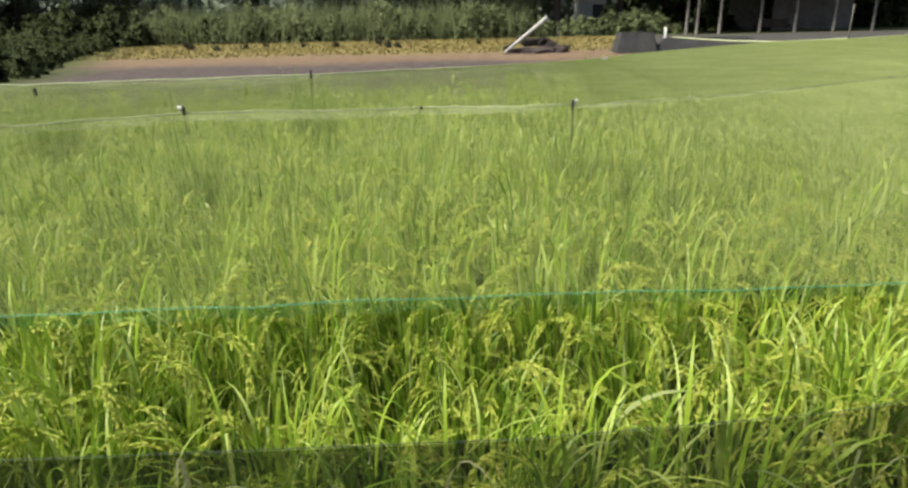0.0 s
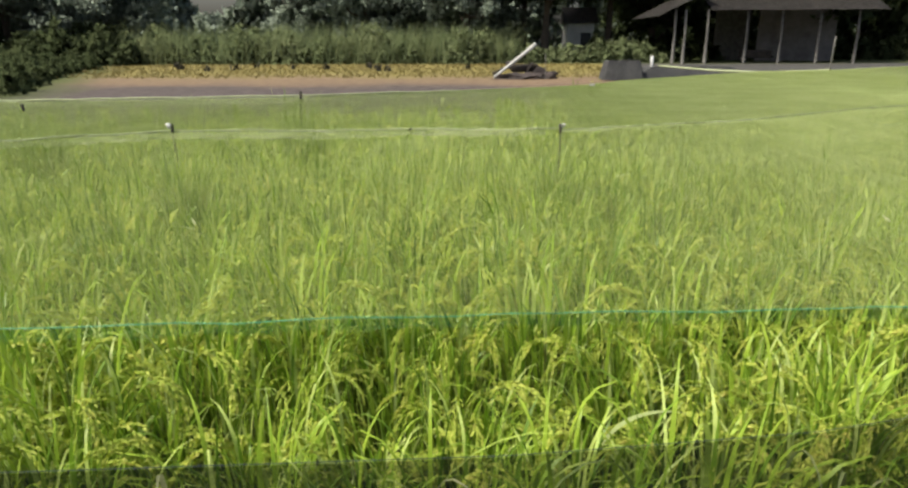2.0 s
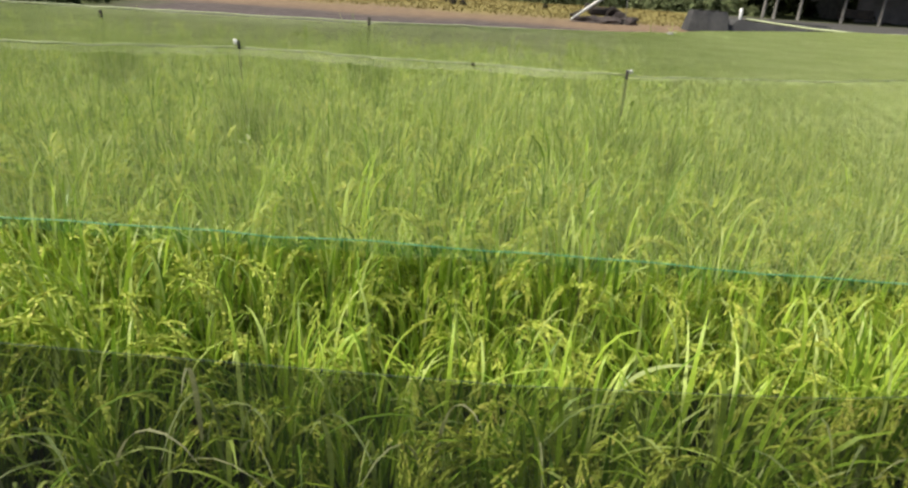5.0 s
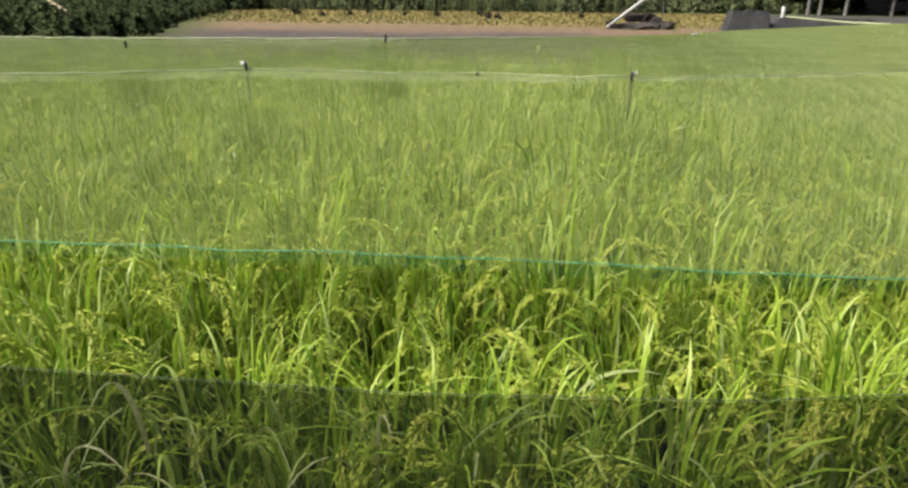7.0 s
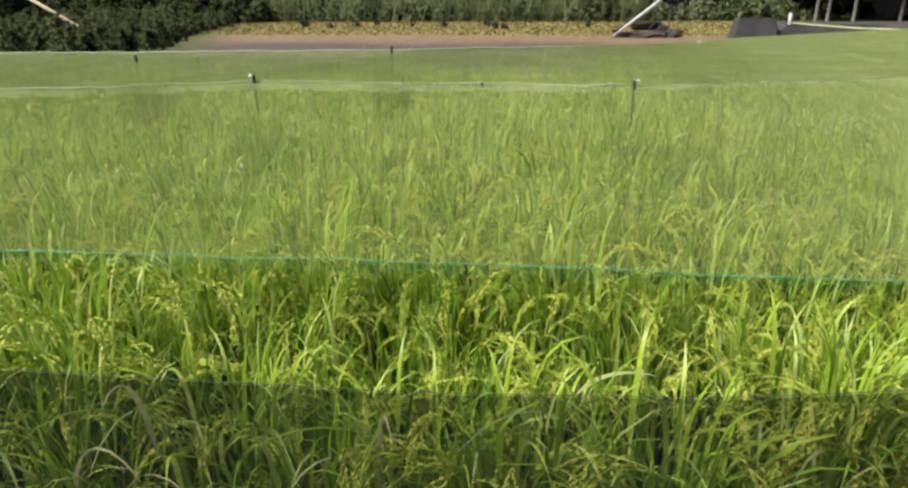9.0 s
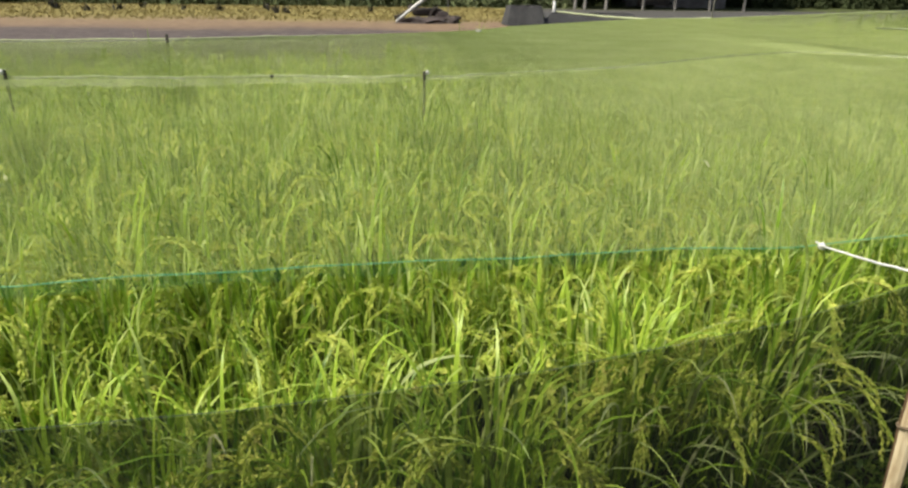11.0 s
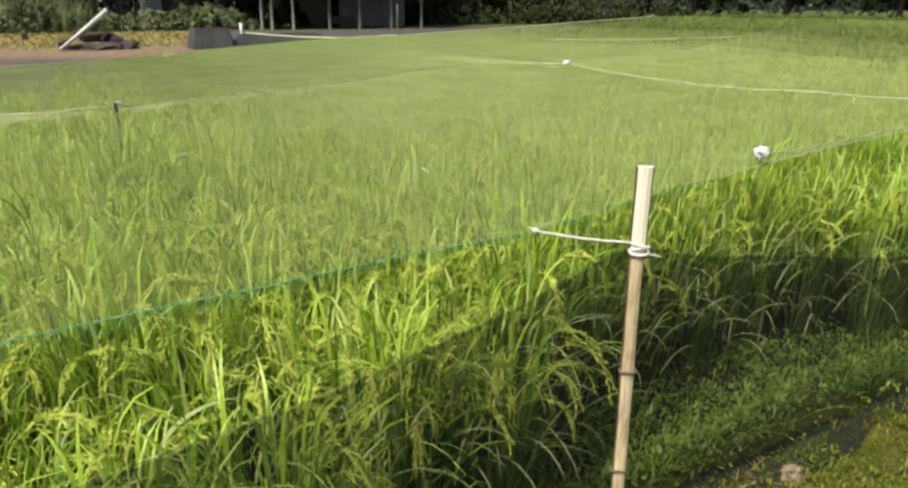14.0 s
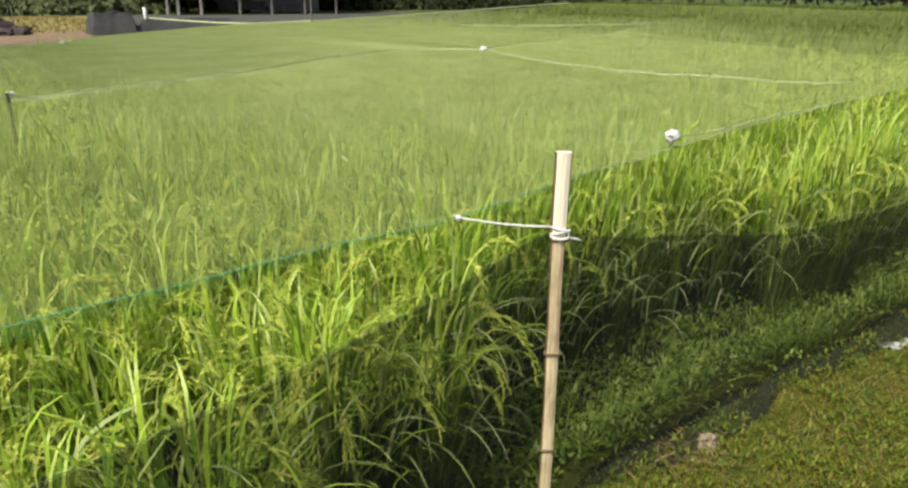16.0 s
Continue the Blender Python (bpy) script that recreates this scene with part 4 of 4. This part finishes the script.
p = scatter(11000, 1.6, 8.0, 0.9, 2.1, 21)
d_f = p[:, 1] - lerp_line(p[:, 0], FENCE)
d_r = lerp_line(p[:, 0], RICE_FRONT) - p[:, 1]
band = p[(d_f > 0.075) & (d_r > -0.18)]
tuft = np.sin(band[:, 0] * 7.3 + 1) * np.sin(band[:, 1] * 11.0) + 0.5 * np.sin(band[:, 0] * 17) * np.sin(band[:, 1] * 23)
band = band[np.random.default_rng(3).uniform(0, 1, len(band)) < 0.25 + 0.75 * (tuft > -0.3)]
leaf_litter("bank_weeds", on_ground(band), 0.025, WEED, "leafy green weeds on the bank behind the fence", "weeds", 0.045, 0.1, 22, 7, 2)
leaf_litter("bank_herbs", on_ground(band[1::7]), 0.04, WEED, "broader yellowish green leaves standing among the bank weeds", "weeds", 0.03, 0.13, 26, 4)
tall = band[::7]
k = len(np.repeat(tall, 4, 0))
r9 = np.random.default_rng(29)
v, q = blades(np.repeat(on_ground(tall), 4, 0) + np.concatenate([r9.normal(0, 0.015, (k, 2)), np.zeros((k, 1))], 1), r9.uniform(0, 6.28, k), r9.uniform(0.08, 0.24, k), r9.uniform(0.003, 0.007, k), r9.uniform(0.1, 0.7, k), r9.uniform(0.4, 1.9, k), 4, 2.0, r9.normal(0, 0.8, k), 2.2)
tagged(new("bank_grass", mesh_of("bank_grass", v, q, None, [WEED], None, True)), "thin grass blades among the bank weeds", "grass", kind="stuff")
p = scatter(7600, 1.9, 5.2, 0.3, 1.32, 23)
halo = scatter(14000, 0.7, 6.6, -0.7, 1.32, 24)
off = np.hypot(np.maximum(0, np.maximum(1.9 - halo[:, 0], halo[:, 0] - 5.2)), np.maximum(0, 0.3 - halo[:, 1]))
halo = halo[(off > 0) & (np.random.default_rng(25).uniform(0, 1, len(halo)) < 0.9 * np.clip(1 - off / 1.0, 0, 1) ** 1.5)]
p = np.concatenate([p, halo])
gap_f = lerp_line(p[:, 0], FENCE) - p[:, 1]
front = p[gap_f > -0.03]
leaf_litter("turf", on_ground(front), 0.02, TURF, "short yellowish turf and moss on the bank top", "turf", 0.03, 0.026, 24, 7, 2, (0.08, 0.24))
wide_p = scatter(6500, -3.0, 8.5, -1.6, 1.3, 27)
wide_p = wide_p[lerp_line(wide_p[:, 0], FENCE) - wide_p[:, 1] > 0.0]
leaf_litter("turf", on_ground(wide_p), 0.024, TURF, "sparser yellowish turf along the bank top", "turf", 0.04, 0.026, 28, 4, 2, (0.08, 0.24))
sown = p[gap_f > 0.09]
sparse = p[gap_f > 0.0]
sparse = sparse[np.sin(sparse[:, 0] * 6 + 2) * np.sin(sparse[:, 1] * 9) + 0.6 * np.sin(sparse[:, 0] * 15 + sparse[:, 1] * 8) > -0.35][::2]
leaf_litter("turf_weeds", on_ground(sparse), 0.02, TURF_GREEN, "small green creeping weeds in the turf", "weeds", 0.025, 0.045, 25, 5, 2)
k = len(sown[::5])
v, q = blades(on_ground(sown[::5]), r9.uniform(0, 6.28, k), r9.uniform(0.03, 0.09, k), r9.uniform(0.002, 0.004, k), r9.uniform(0.4, 1.4, k), r9.uniform(0.2, 0.8, k), 3)
tagged(new("dry_grass", mesh_of("dry_grass", v, q, None, [DRY_BLADE], None, True)), "dry straw blades lying in the turf", "grass", kind="stuff")
p = np.random.default_rng(61).normal(0, 1, (190, 2)) * np.array([0.075, 0.03]) + np.array([2.68, 1.19])
k = len(p)
v, q = blades(on_ground(p, 0.008), r9.uniform(0, 6.28, k), r9.uniform(0.04, 0.09, k), r9.uniform(0.003, 0.006, k), r9.uniform(1.0, 1.5, k), r9.uniform(0.1, 0.7, k), 3)
tagged(new("dead_grass_tuft", mesh_of("dead_grass_tuft", v, q, None, [DRY_BLADE], None, True)), "brown dead grass lying beside the clod", "grass", kind="stuff")


def lump(name, at, size, mat, label, category, seed, flat=1.0):
    bm = bmesh.new()
    bmesh.ops.create_icosphere(bm, subdivisions=3, radius=1.0)
    off = Vector((seed * 3.7, seed * 1.3, 0))
    for v in bm.verts:
        f = 1 + 0.55 * noise.noise(v.co * 1.3 + off) + 0.4 * noise.noise(v.co * 3.1 + off)
        v.co = Vector((v.co.x * size[0], v.co.y * size[1], v.co.z * size[2])) * f
    me = bpy.data.meshes.new(name)
    bm.to_mesh(me)
    bm.free()
    me.materials.append(mat)
    ob = new(name, me)
    ob.location = at
    tagged(ob, label, category)


lump("earth_clod", (2.755, 1.175, DIKE + 0.012), (0.034, 0.023, 0.024), STONE, "pale dry earth clod lying in the turf", "clod", 1)


def plastic_scrap(at, turn):
    n, m = 9, 4
    v = []
    for i in range(n):
        for j in range(m):
            x, y = (i / (n - 1) - 0.5) * 0.15, (j / (m - 1) - 0.5) * 0.045
            v.append((x, y, 0.014 + 0.009 * math.sin(i * 1.7 + j) + 0.007 * math.cos(i * 0.8 - j * 2.1)))
    q = [(i * m + j, (i + 1) * m + j, (i + 1) * m + j + 1, i * m + j + 1) for i in range(n - 1) for j in range(m - 1)]
    ob = new("plastic_scrap", mesh_of("plastic_scrap", v, q, None, [PLASTIC], None, True))
    solid = ob.modifiers.new("thick", "SOLIDIFY")
    solid.thickness = 0.002
    ob.matrix_basis = Matrix.Translation(at) @ Matrix.Rotation(turn, 4, "Z")
    tagged(ob, "crumpled strip of white plastic lying on the turf", "litter")


plastic_scrap((3.83, 1.115, DIKE), radians(-25))


# ---------------------------------------------------------------- far field
def far_straw(name, n, x0, x1, y0, y1, mat, hgt, wid, label, category, seed, clump=1):
    r = np.random.default_rng(seed)
    p = np.stack([r.uniform(x0, x1, n), r.uniform(y0, y1, n), np.zeros(n)], -1)
    if clump > 1:
        p = np.repeat(p, clump, 0)
        p[:, :2] += r.normal(0, hgt * 0.22, (len(p), 2))
    k = len(p)
    v, q = blades(p, r.uniform(0, 6.28, k), r.uniform(0.5, 1.2, k) * hgt, r.uniform(0.5, 1.3, k) * wid, r.uniform(0.05, 0.5, k), r.uniform(0.1, 1.1, k), 3, 2.0, r.normal(0, 0.7, k))
    tagged(new(name, mesh_of(name, v, q, None, [mat], None, True)), label, category, kind="stuff")


far_straw("stubble", 6500, -30, 7.6, 27, 43, STRAW, 0.1, 0.05, "dry yellow rice stubble behind the field", "stubble", 31, 3)
far_straw("bank_tussocks", 13, -16, 6, 33, 38, DARK_WOOD, 0.4, 0.1, "dark dead tussocks in the stubble", "tussocks", 33, 12)


def thicket(name, n, x0, x1, y0, y1, mat, tall, leaf, per, label, category, seed, rough=0.5, skew=0.0):
    """Uneven masses of small leaves: clumps of many sizes, thinner and ragged towards the top."""
    r = np.random.default_rng(seed)
    x, y = r.uniform(x0, x1, n), r.uniform(y0, y1, n)
    x = x + skew * y
    wave = 0.5 + 0.28 * np.sin(x * 0.9 + seed) + 0.22 * np.sin(x * 2.3 + y * 0.7 + seed * 2)
    hgt = tall * ((1 - rough) + rough * wave) * r.uniform(0.35, 1.2, n)
    wide = hgt * r.uniform(0.3, 0.9, n)
    k = n * per
    u = np.sqrt(r.uniform(0, 1, (n, per)))
    up = r.uniform(0, 1, (n, per)) ** 1.2
    fall = 1.15 - 0.95 * up
    a = r.uniform(0, 6.28, (n, per))
    p = np.stack([x[:, None] + np.cos(a) * u * fall * wide[:, None], y[:, None] + np.sin(a) * u * fall * wide[:, None], up * hgt[:, None]], -1).reshape(-1, 3)
    mid = np.repeat(np.stack([x, y, hgt * 0.3], -1), per, 0)
    tagged(new(name, leaf_mesh(name, p, mid, r, leaf, mat)), label, category, kind="stuff")


thicket("reeds", 700, -21, 2, 43.5, 50, REED, 2.2, 0.24, 130, "soft pale reeds and bushes before the trees", "reeds", 32, 0.6)
far_straw("reed_stalks", 900, -21, 3, 43, 50, REED, 2.5, 0.05, "tall pale reed stalks before the trees", "reeds", 39, 5)
thicket("low_bushes", 110, 1, 14, 44, 49, REED, 1.6, 0.22, 200, "low yellowish bushes before the trees", "bushes", 37, 0.7)


def tree(x, y, height, spread, trunk, seed, mat, label, clumps=70, per=60, leaf=0.28, low=0.25):
    """Tapered trunk, limbs that fork, a ragged crown of many leaves with gaps."""
    r = np.random.default_rng(seed)
    base = empty("tree", (x, y, 0))
    h = Heap()
    top = height * 0.72
    pts = [(0.25 * math.sin(k * 0.9 + seed) * k / 6, 0.2 * math.cos(k + seed) * k / 6, top * k / 6) for k in range(7)]
    tube(h, pts, [trunk * (1.25 - 0.16 * k) for k in range(7)], 9)
    ends = []
    for k in range(9):
        s = low + (0.95 - low) * k / 9
        i = min(5, int(s * 6))
        a = np.array(pts[i]) + (np.array(pts[i + 1]) - np.array(pts[i])) * (s * 6 - i)
        az = k * 2.4 + r.uniform(-0.4, 0.4)
        ln = spread * (1.05 - 0.5 * s) * r.uniform(0.7, 1.1)
        limb = [a + np.array([math.cos(az) * ln * t, math.sin(az) * ln * t, ln * (0.55 * t + 0.25 * math.sin(t * 3 + k))]) for t in (0, 0.3, 0.65, 1.0)]
        tube(h, limb, [trunk * f for f in (0.42, 0.3, 0.18, 0.07)], 6)
        ends += [limb[2], limb[3]]
        for sgn in (-1, 1):
            twig = [limb[1], limb[1] + np.array([math.cos(az + sgn * 0.8) * ln * 0.35, math.sin(az + sgn * 0.8) * ln * 0.35, ln * 0.25])]
            tube(h, twig, [trunk * 0.2, trunk * 0.06], 5)
            ends.append(twig[1])
    ends.append(np.array(pts[-1]) + np.array([0, 0, height * 0.12]))
    part("trunk", h.mesh("tree_trunk", [BARK]), None, base)
    ends = np.array(ends)
    c = ends[r.integers(0, len(ends), clumps)] + r.normal(0, spread * 0.17, (clumps, 3))
    size = r.uniform(0.35, 1.0, clumps) * spread * 0.24
    off = r.normal(0, 1, (clumps, per, 3))
    off *= (r.uniform(0.3, 1.0, (clumps, per, 1)) / np.linalg.norm(off, axis=2, keepdims=True))
    p = (c[:, None] + off * size[:, None, None] * np.array([1.2, 1.2, 0.75])).reshape(-1, 3)
    mid = np.repeat(c, per, 0)
    keep = p[:, 2] > height * low * 0.5
    p, mid = p[keep], mid[keep]
    part("crown", leaf_mesh("tree_crown", p, mid, r, leaf, mat), None, base)
    tagged(base, label, "tree", "trees behind the fields")


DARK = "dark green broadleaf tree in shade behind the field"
# trees whose leaf colour carries the distance haze
PALE = "distant tree behind reeds, haze put into its pale grey-green leaves"
SIDE_TREES = tuple((24 + 6.8 * k, 52 + 12 * math.sin(0.42 * k) - 0.45 * max(0, k - 4) ** 2, 12 + k % 2, 5.2, 0) for k in range(10))
for i, (x, y, hgt, spr, pale) in enumerate((
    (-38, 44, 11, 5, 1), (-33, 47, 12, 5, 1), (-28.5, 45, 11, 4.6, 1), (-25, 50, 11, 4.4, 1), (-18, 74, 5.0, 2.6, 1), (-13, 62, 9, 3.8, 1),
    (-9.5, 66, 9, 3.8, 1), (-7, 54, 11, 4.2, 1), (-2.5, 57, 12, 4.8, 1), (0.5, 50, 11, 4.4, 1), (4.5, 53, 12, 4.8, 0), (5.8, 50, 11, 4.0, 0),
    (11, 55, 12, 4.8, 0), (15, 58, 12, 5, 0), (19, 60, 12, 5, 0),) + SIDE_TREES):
    tree(x, y, hgt, spr, 0.26, 51 + i, TREE_LEAF_HAZED if pale else TREE_LEAF, PALE if pale else DARK, 190 if x < 6 else 150, 150 if x < 6 else 60, 0.25 if x < 6 else 0.5, 0.45 if 4 < x < 12 else 0.06)


def far_woods():
    """The edge of a wood behind the trees: uneven masses of leaves, lower where the sky shows."""
    r = np.random.default_rng(77)
    n = 120000
    x = r.uniform(-62, 84, n)
    top = 8 + 2.5 * np.sin(x * 0.21) + 1.6 * np.sin(x * 0.63 + 1) + 0.9 * np.sin(x * 1.7)
    gap = np.exp(-((x + 24.5) / 4.5) ** 4)
    top = top * (1 - gap) + (3.1 + 0.8 * np.sin(x * 2.2)) * gap
    p = np.stack([x, 70 + r.uniform(-3, 3, n) + np.abs(x - 5) * 0.02, top * np.sqrt(r.uniform(0, 1, n))], -1)
    hole = (np.sin(x * 1.9) * np.sin(p[:, 2] * 1.7 + x * 0.6) > 0.55) & (p[:, 2] > 2.5)
    p[hole, 2] *= 0.4
    side = x > 58
    p[side, 1] = r.uniform(5, 74, side.sum())
    p[side, 0] = 90 + r.uniform(-3, 3, side.sum()) - 0.2 * np.abs(p[side, 1] - 20)
    mid = np.stack([np.round(p[:, 0] / 3) * 3, p[:, 1] + 2.5, np.round(p[:, 2] / 2.4) * 2.4 - 0.4], -1)
    # the wood's haze also sits in its leaf colour
    tagged(new("far_woods", leaf_mesh("far_woods", p, mid, r, 0.6, TREE_LEAF_HAZED)), "wood behind the trees, haze put into its pale grey-green leaves", "woods", kind="stuff")


far_woods()
thicket("near_bushes", 420, -13, -3.4, 15, 41, TREE_LEAF, 0.95, 0.16, 150, "dark bushes at the side of the stubble", "bushes", 38, 0.5, -0.42)
thicket("undergrowth", 260, -44, -19, 40, 47, TREE_LEAF, 2.6, 0.26, 220, "dark bushy undergrowth below the trees", "bushes", 35)
thicket("far_undergrowth", 240, 12, 60, 49, 60, TREE_LEAF, 2.4, 0.3, 180, "dark bushy undergrowth behind the far field", "bushes", 36)


def tiller_machine():
    base = empty("hand_tractor", (2.75, 27, 0))
    bm = box_bm((0.95, 0.5, 0.28), (0.05, 0, 0.36), 0.07)
    box_bm((0.36, 0.42, 0.26), (-0.42, 0, 0.48), 0.07, None, bm)
    part("engine", bm, RUST, base, "dark oily engine block")
    for sx in (-0.28, 0.28):
        h = Heap()
        ring = [(0.45 + 0.22 * math.cos(t), sx, 0.24 + 0.22 * math.sin(t)) for t in np.linspace(0, 2 * math.pi, 19)]
        tube(h, ring, 0.065, 6, 0, False)
        wheel = part("wheel", h.mesh("iron_wheel", [RUST]), None, base)
        for k in range(6):
            t = k * math.pi / 3
            part("spoke", line_mesh("spoke", [(0.45, sx, 0.24), (0.45 + 0.2 * math.cos(t), sx, 0.24 + 0.2 * math.sin(t))], 0.022, 5, [RUST]), None, wheel)
    h = Heap()
    for sy in (-0.2, 0.2):
        tube(h, [(-0.2, sy, 0.4), (-0.7, sy, 0.36), (-0.95, sy * 1.3, 0.2)], 0.03, 6)
    part("frame", h.mesh("tractor_frame", [RUST]), None, base)
    part("plough", box_bm((0.5, 0.3, 0.12), (-0.85, 0, 0.12), 0.03, Matrix.Rotation(0.3, 4, "Y")), RUST, base)
    part("mudguard", box_bm((0.55, 0.7, 0.05), (0.62, 0, 0.42), 0.01, Matrix.Rotation(0.35, 4, "Y")), RUST, base)
    tagged(base, "dark muddy hand tractor standing on ploughed earth", "tractor")
    pole = empty("pale_pipe", (2.75, 26.6, 0))
    part("pipe", line_mesh("pipe", [(-1.05, 0, 0.03), (-0.35, 0.05, 0.56), (0.48, 0.1, 1.21)], [0.04, 0.06, 0.075], 10, [PALE_TUBE]), None, pole)
    part("mouth", line_mesh("pipe_mouth", [(0.42, 0.096, 1.163), (0.5, 0.1, 1.226)], 0.082, 10, [PALE_TUBE]), None, pole)
    tagged(pole, "long pale pipe leaning across the hand tractor", "pipe")
    stick = line_mesh("marker_stick", [(3.55, 26, 0), (3.56, 26, 0.45), (3.54, 26, 0.9)], 0.012, 6, [HUT_WOOD])
    tagged(new("marker_stick", stick), "thin pale marker stick in ploughed earth", "stick")


tiller_machine()
pole = line_mesh("leaning_pole", [(-15.4, 22, -0.03), (-16.3, 22.02, 0.47), (-17.3, 22.0, 1.03), (-18.6, 22.0, 1.73)], [0.075, 0.07, 0.066, 0.06], 9, [BAMBOO])
tagged(new("leaning_pole", pole), "thick pale bamboo pole leaning in the dark bushes", "pole")


def tarp_pile(x, y, w, d, hgt):
    base = empty("covered_pile", (x, y, 0))
    bm = bmesh.new()
    bmesh.ops.create_grid(bm, x_segments=16, y_segments=10, size=0.5)
    for v in bm.verts:
        e = max(abs(v.co.x), abs(v.co.y)) * 2
        z = hgt * (1 - max(0, e - 0.9) / 0.1 * 0.97) + 0.05 * noise.noise(v.co * 6)
        v.co = Vector((v.co.x * w * (1 + 0.12 * (e > 0.9)), v.co.y * d * (1 + 0.12 * (e > 0.9)), max(0.0, z)))
    part("tarpaulin", bm, TARP, base)
    h = Heap()
    tube(h, [(-w * 0.42, -d * 0.3, hgt * 1.02), (w * 0.4, -d * 0.3, hgt * 1.0)], 0.03, 6)
    part("batten", h.mesh("batten", [DARK_WOOD]), None, base)
    tagged(base, "low pile covered with a dark tarpaulin", "covered pile")


lump("earth_mound", (2.65, 26.25, 0.0), (1.0, 0.4, 0.22), SOIL, "low mound of dark turned soil before the hand tractor", "mound", 4)
lump("earth_mound", (3.5, 26.5, 0.0), (0.5, 0.35, 0.34), SOIL, "low mound of dark turned soil before the hand tractor", "mound", 6)
post = line_mesh("marker_post", [(8.33, 30, 0), (8.34, 30, 0.35), (8.33, 30, 0.72)], [0.07, 0.065, 0.06], 8, [PLASTIC])
tagged(new("marker_post", post), "short white marker post in the stubble", "post")
tarp_pile(6.2, 25.6, 1.25, 1.2, 0.66)
tarp_pile(8.6, 25.8, 3.4, 1.2, 0.42)


def sheet(pts, thick, rows=4):
    """A sloping slab through four corners, slightly uneven."""
    bm = bmesh.new()
    a, b, c, d = (Vector(p) for p in pts)
    grid_v = []
    for i in range(rows + 1):
        s = i / rows
        line = []
        for j in range(9):
            t = j / 8
            p = a.lerp(b, t).lerp(d.lerp(c, t), s)
            p.z += 0.04 * noise.noise(p * 1.7)
            line.append(bm.verts.new(p))
        grid_v.append(line)
    for r0, r1 in zip(grid_v, grid_v[1:]):
        for j in range(8):
            bm.faces.new((r0[j], r0[j + 1], r1[j + 1], r1[j]))
    bmesh.ops.solidify(bm, geom=bm.faces[:], thickness=thick)
    return bm


def hut(x, y):
    """A farmhouse with a dark porch on posts."""
    base = empty("farmhouse", (x, y, 0))
    for xx in (-6.8, -6.2, -4.9, -2.6, -0.6, 1.6, 3.8):
        h = Heap()
        tube(h, [(xx, -4, 0), (xx + 0.04, -4, 1.5), (xx, -4, 3.05)], [0.09, 0.08, 0.075], 8)
        part("porch_post", h.mesh("porch_post", [HUT_WOOD]), None, base)
    part("porch_roof", sheet(((-7.8, -4.3, 2.7), (-7.8, 3.5, 2.7), (-4.9, 3.5, 4.1), (-4.9, -4.3, 4.1)), 0.12), THATCH, base, "dark sloping porch roof")
    part("porch_roof", sheet(((-4.9, -4.6, 3.0), (5.2, -4.6, 3.0), (5.2, -2.0, 4.1), (-4.9, -2.0, 4.1)), 0.12), THATCH, base, "dark sloping porch roof")
    part("upper_wall", box_bm((10.0, 6.0, 2.4), (0.05, 1.0, 5.3), 0.03), WALL_PALE, base)
    part("front_wall", box_bm((5.0, 0.2, 4.0), (2.5, 1.0, 2.0), 0.02), WALL_PALE, base)
    part("back_wall", box_bm((2.3, 0.2, 4.0), (-1.05, 2.8, 2.0), 0.02), HUT_WOOD, base)
    part("bench", box_bm((1.8, 0.6, 0.5), (-1.4, -2.6, 0.5), 0.03), RUST, base)
    for sgn in (-1, 1):
        part("main_roof", sheet(((-5.6, 1 + sgn * 3.8, 6.3), (5.8, 1 + sgn * 3.8, 6.3), (5.8, 1, 8.4), (-5.6, 1, 8.4)), 0.15), THATCH, base)
    tagged(base, "pale plastered farmhouse with a dark porch on grey posts", "house")


hut(19.5, 47)


def far_house(x, y, w, hgt, label):
    base = empty("house", (x, y, 0))
    part("wall", box_bm((w, 3.0, hgt), (0, 0, hgt / 2), 0.02), WHITEWASH, base)
    bm = bmesh.new()
    pts = [(-w / 2 - 0.3, -1.9, hgt), (w / 2 + 0.3, -1.9, hgt), (w / 2 + 0.3, 1.9, hgt), (-w / 2 - 0.3, 1.9, hgt), (-w / 2 - 0.3, 0, hgt + 1.2), (w / 2 + 0.3, 0, hgt + 1.2)]
    vs = [bm.verts.new(p) for p in pts]
    for f in ((0, 1, 5, 4), (2, 3, 4, 5), (0, 4, 3), (1, 2, 5), (3, 2, 1, 0)):
        bm.faces.new([vs[i] for i in f])
    part("roof", bm, THATCH, base)
    part("door", box_bm((0.8, 0.06, 1.9), (w * 0.2, -1.53, 0.95), 0.01), TARP, base)
    tagged(base, label, "house")


far_house(9.05, 57, 2.0, 2.6, "small pale plastered house half hidden by trees")
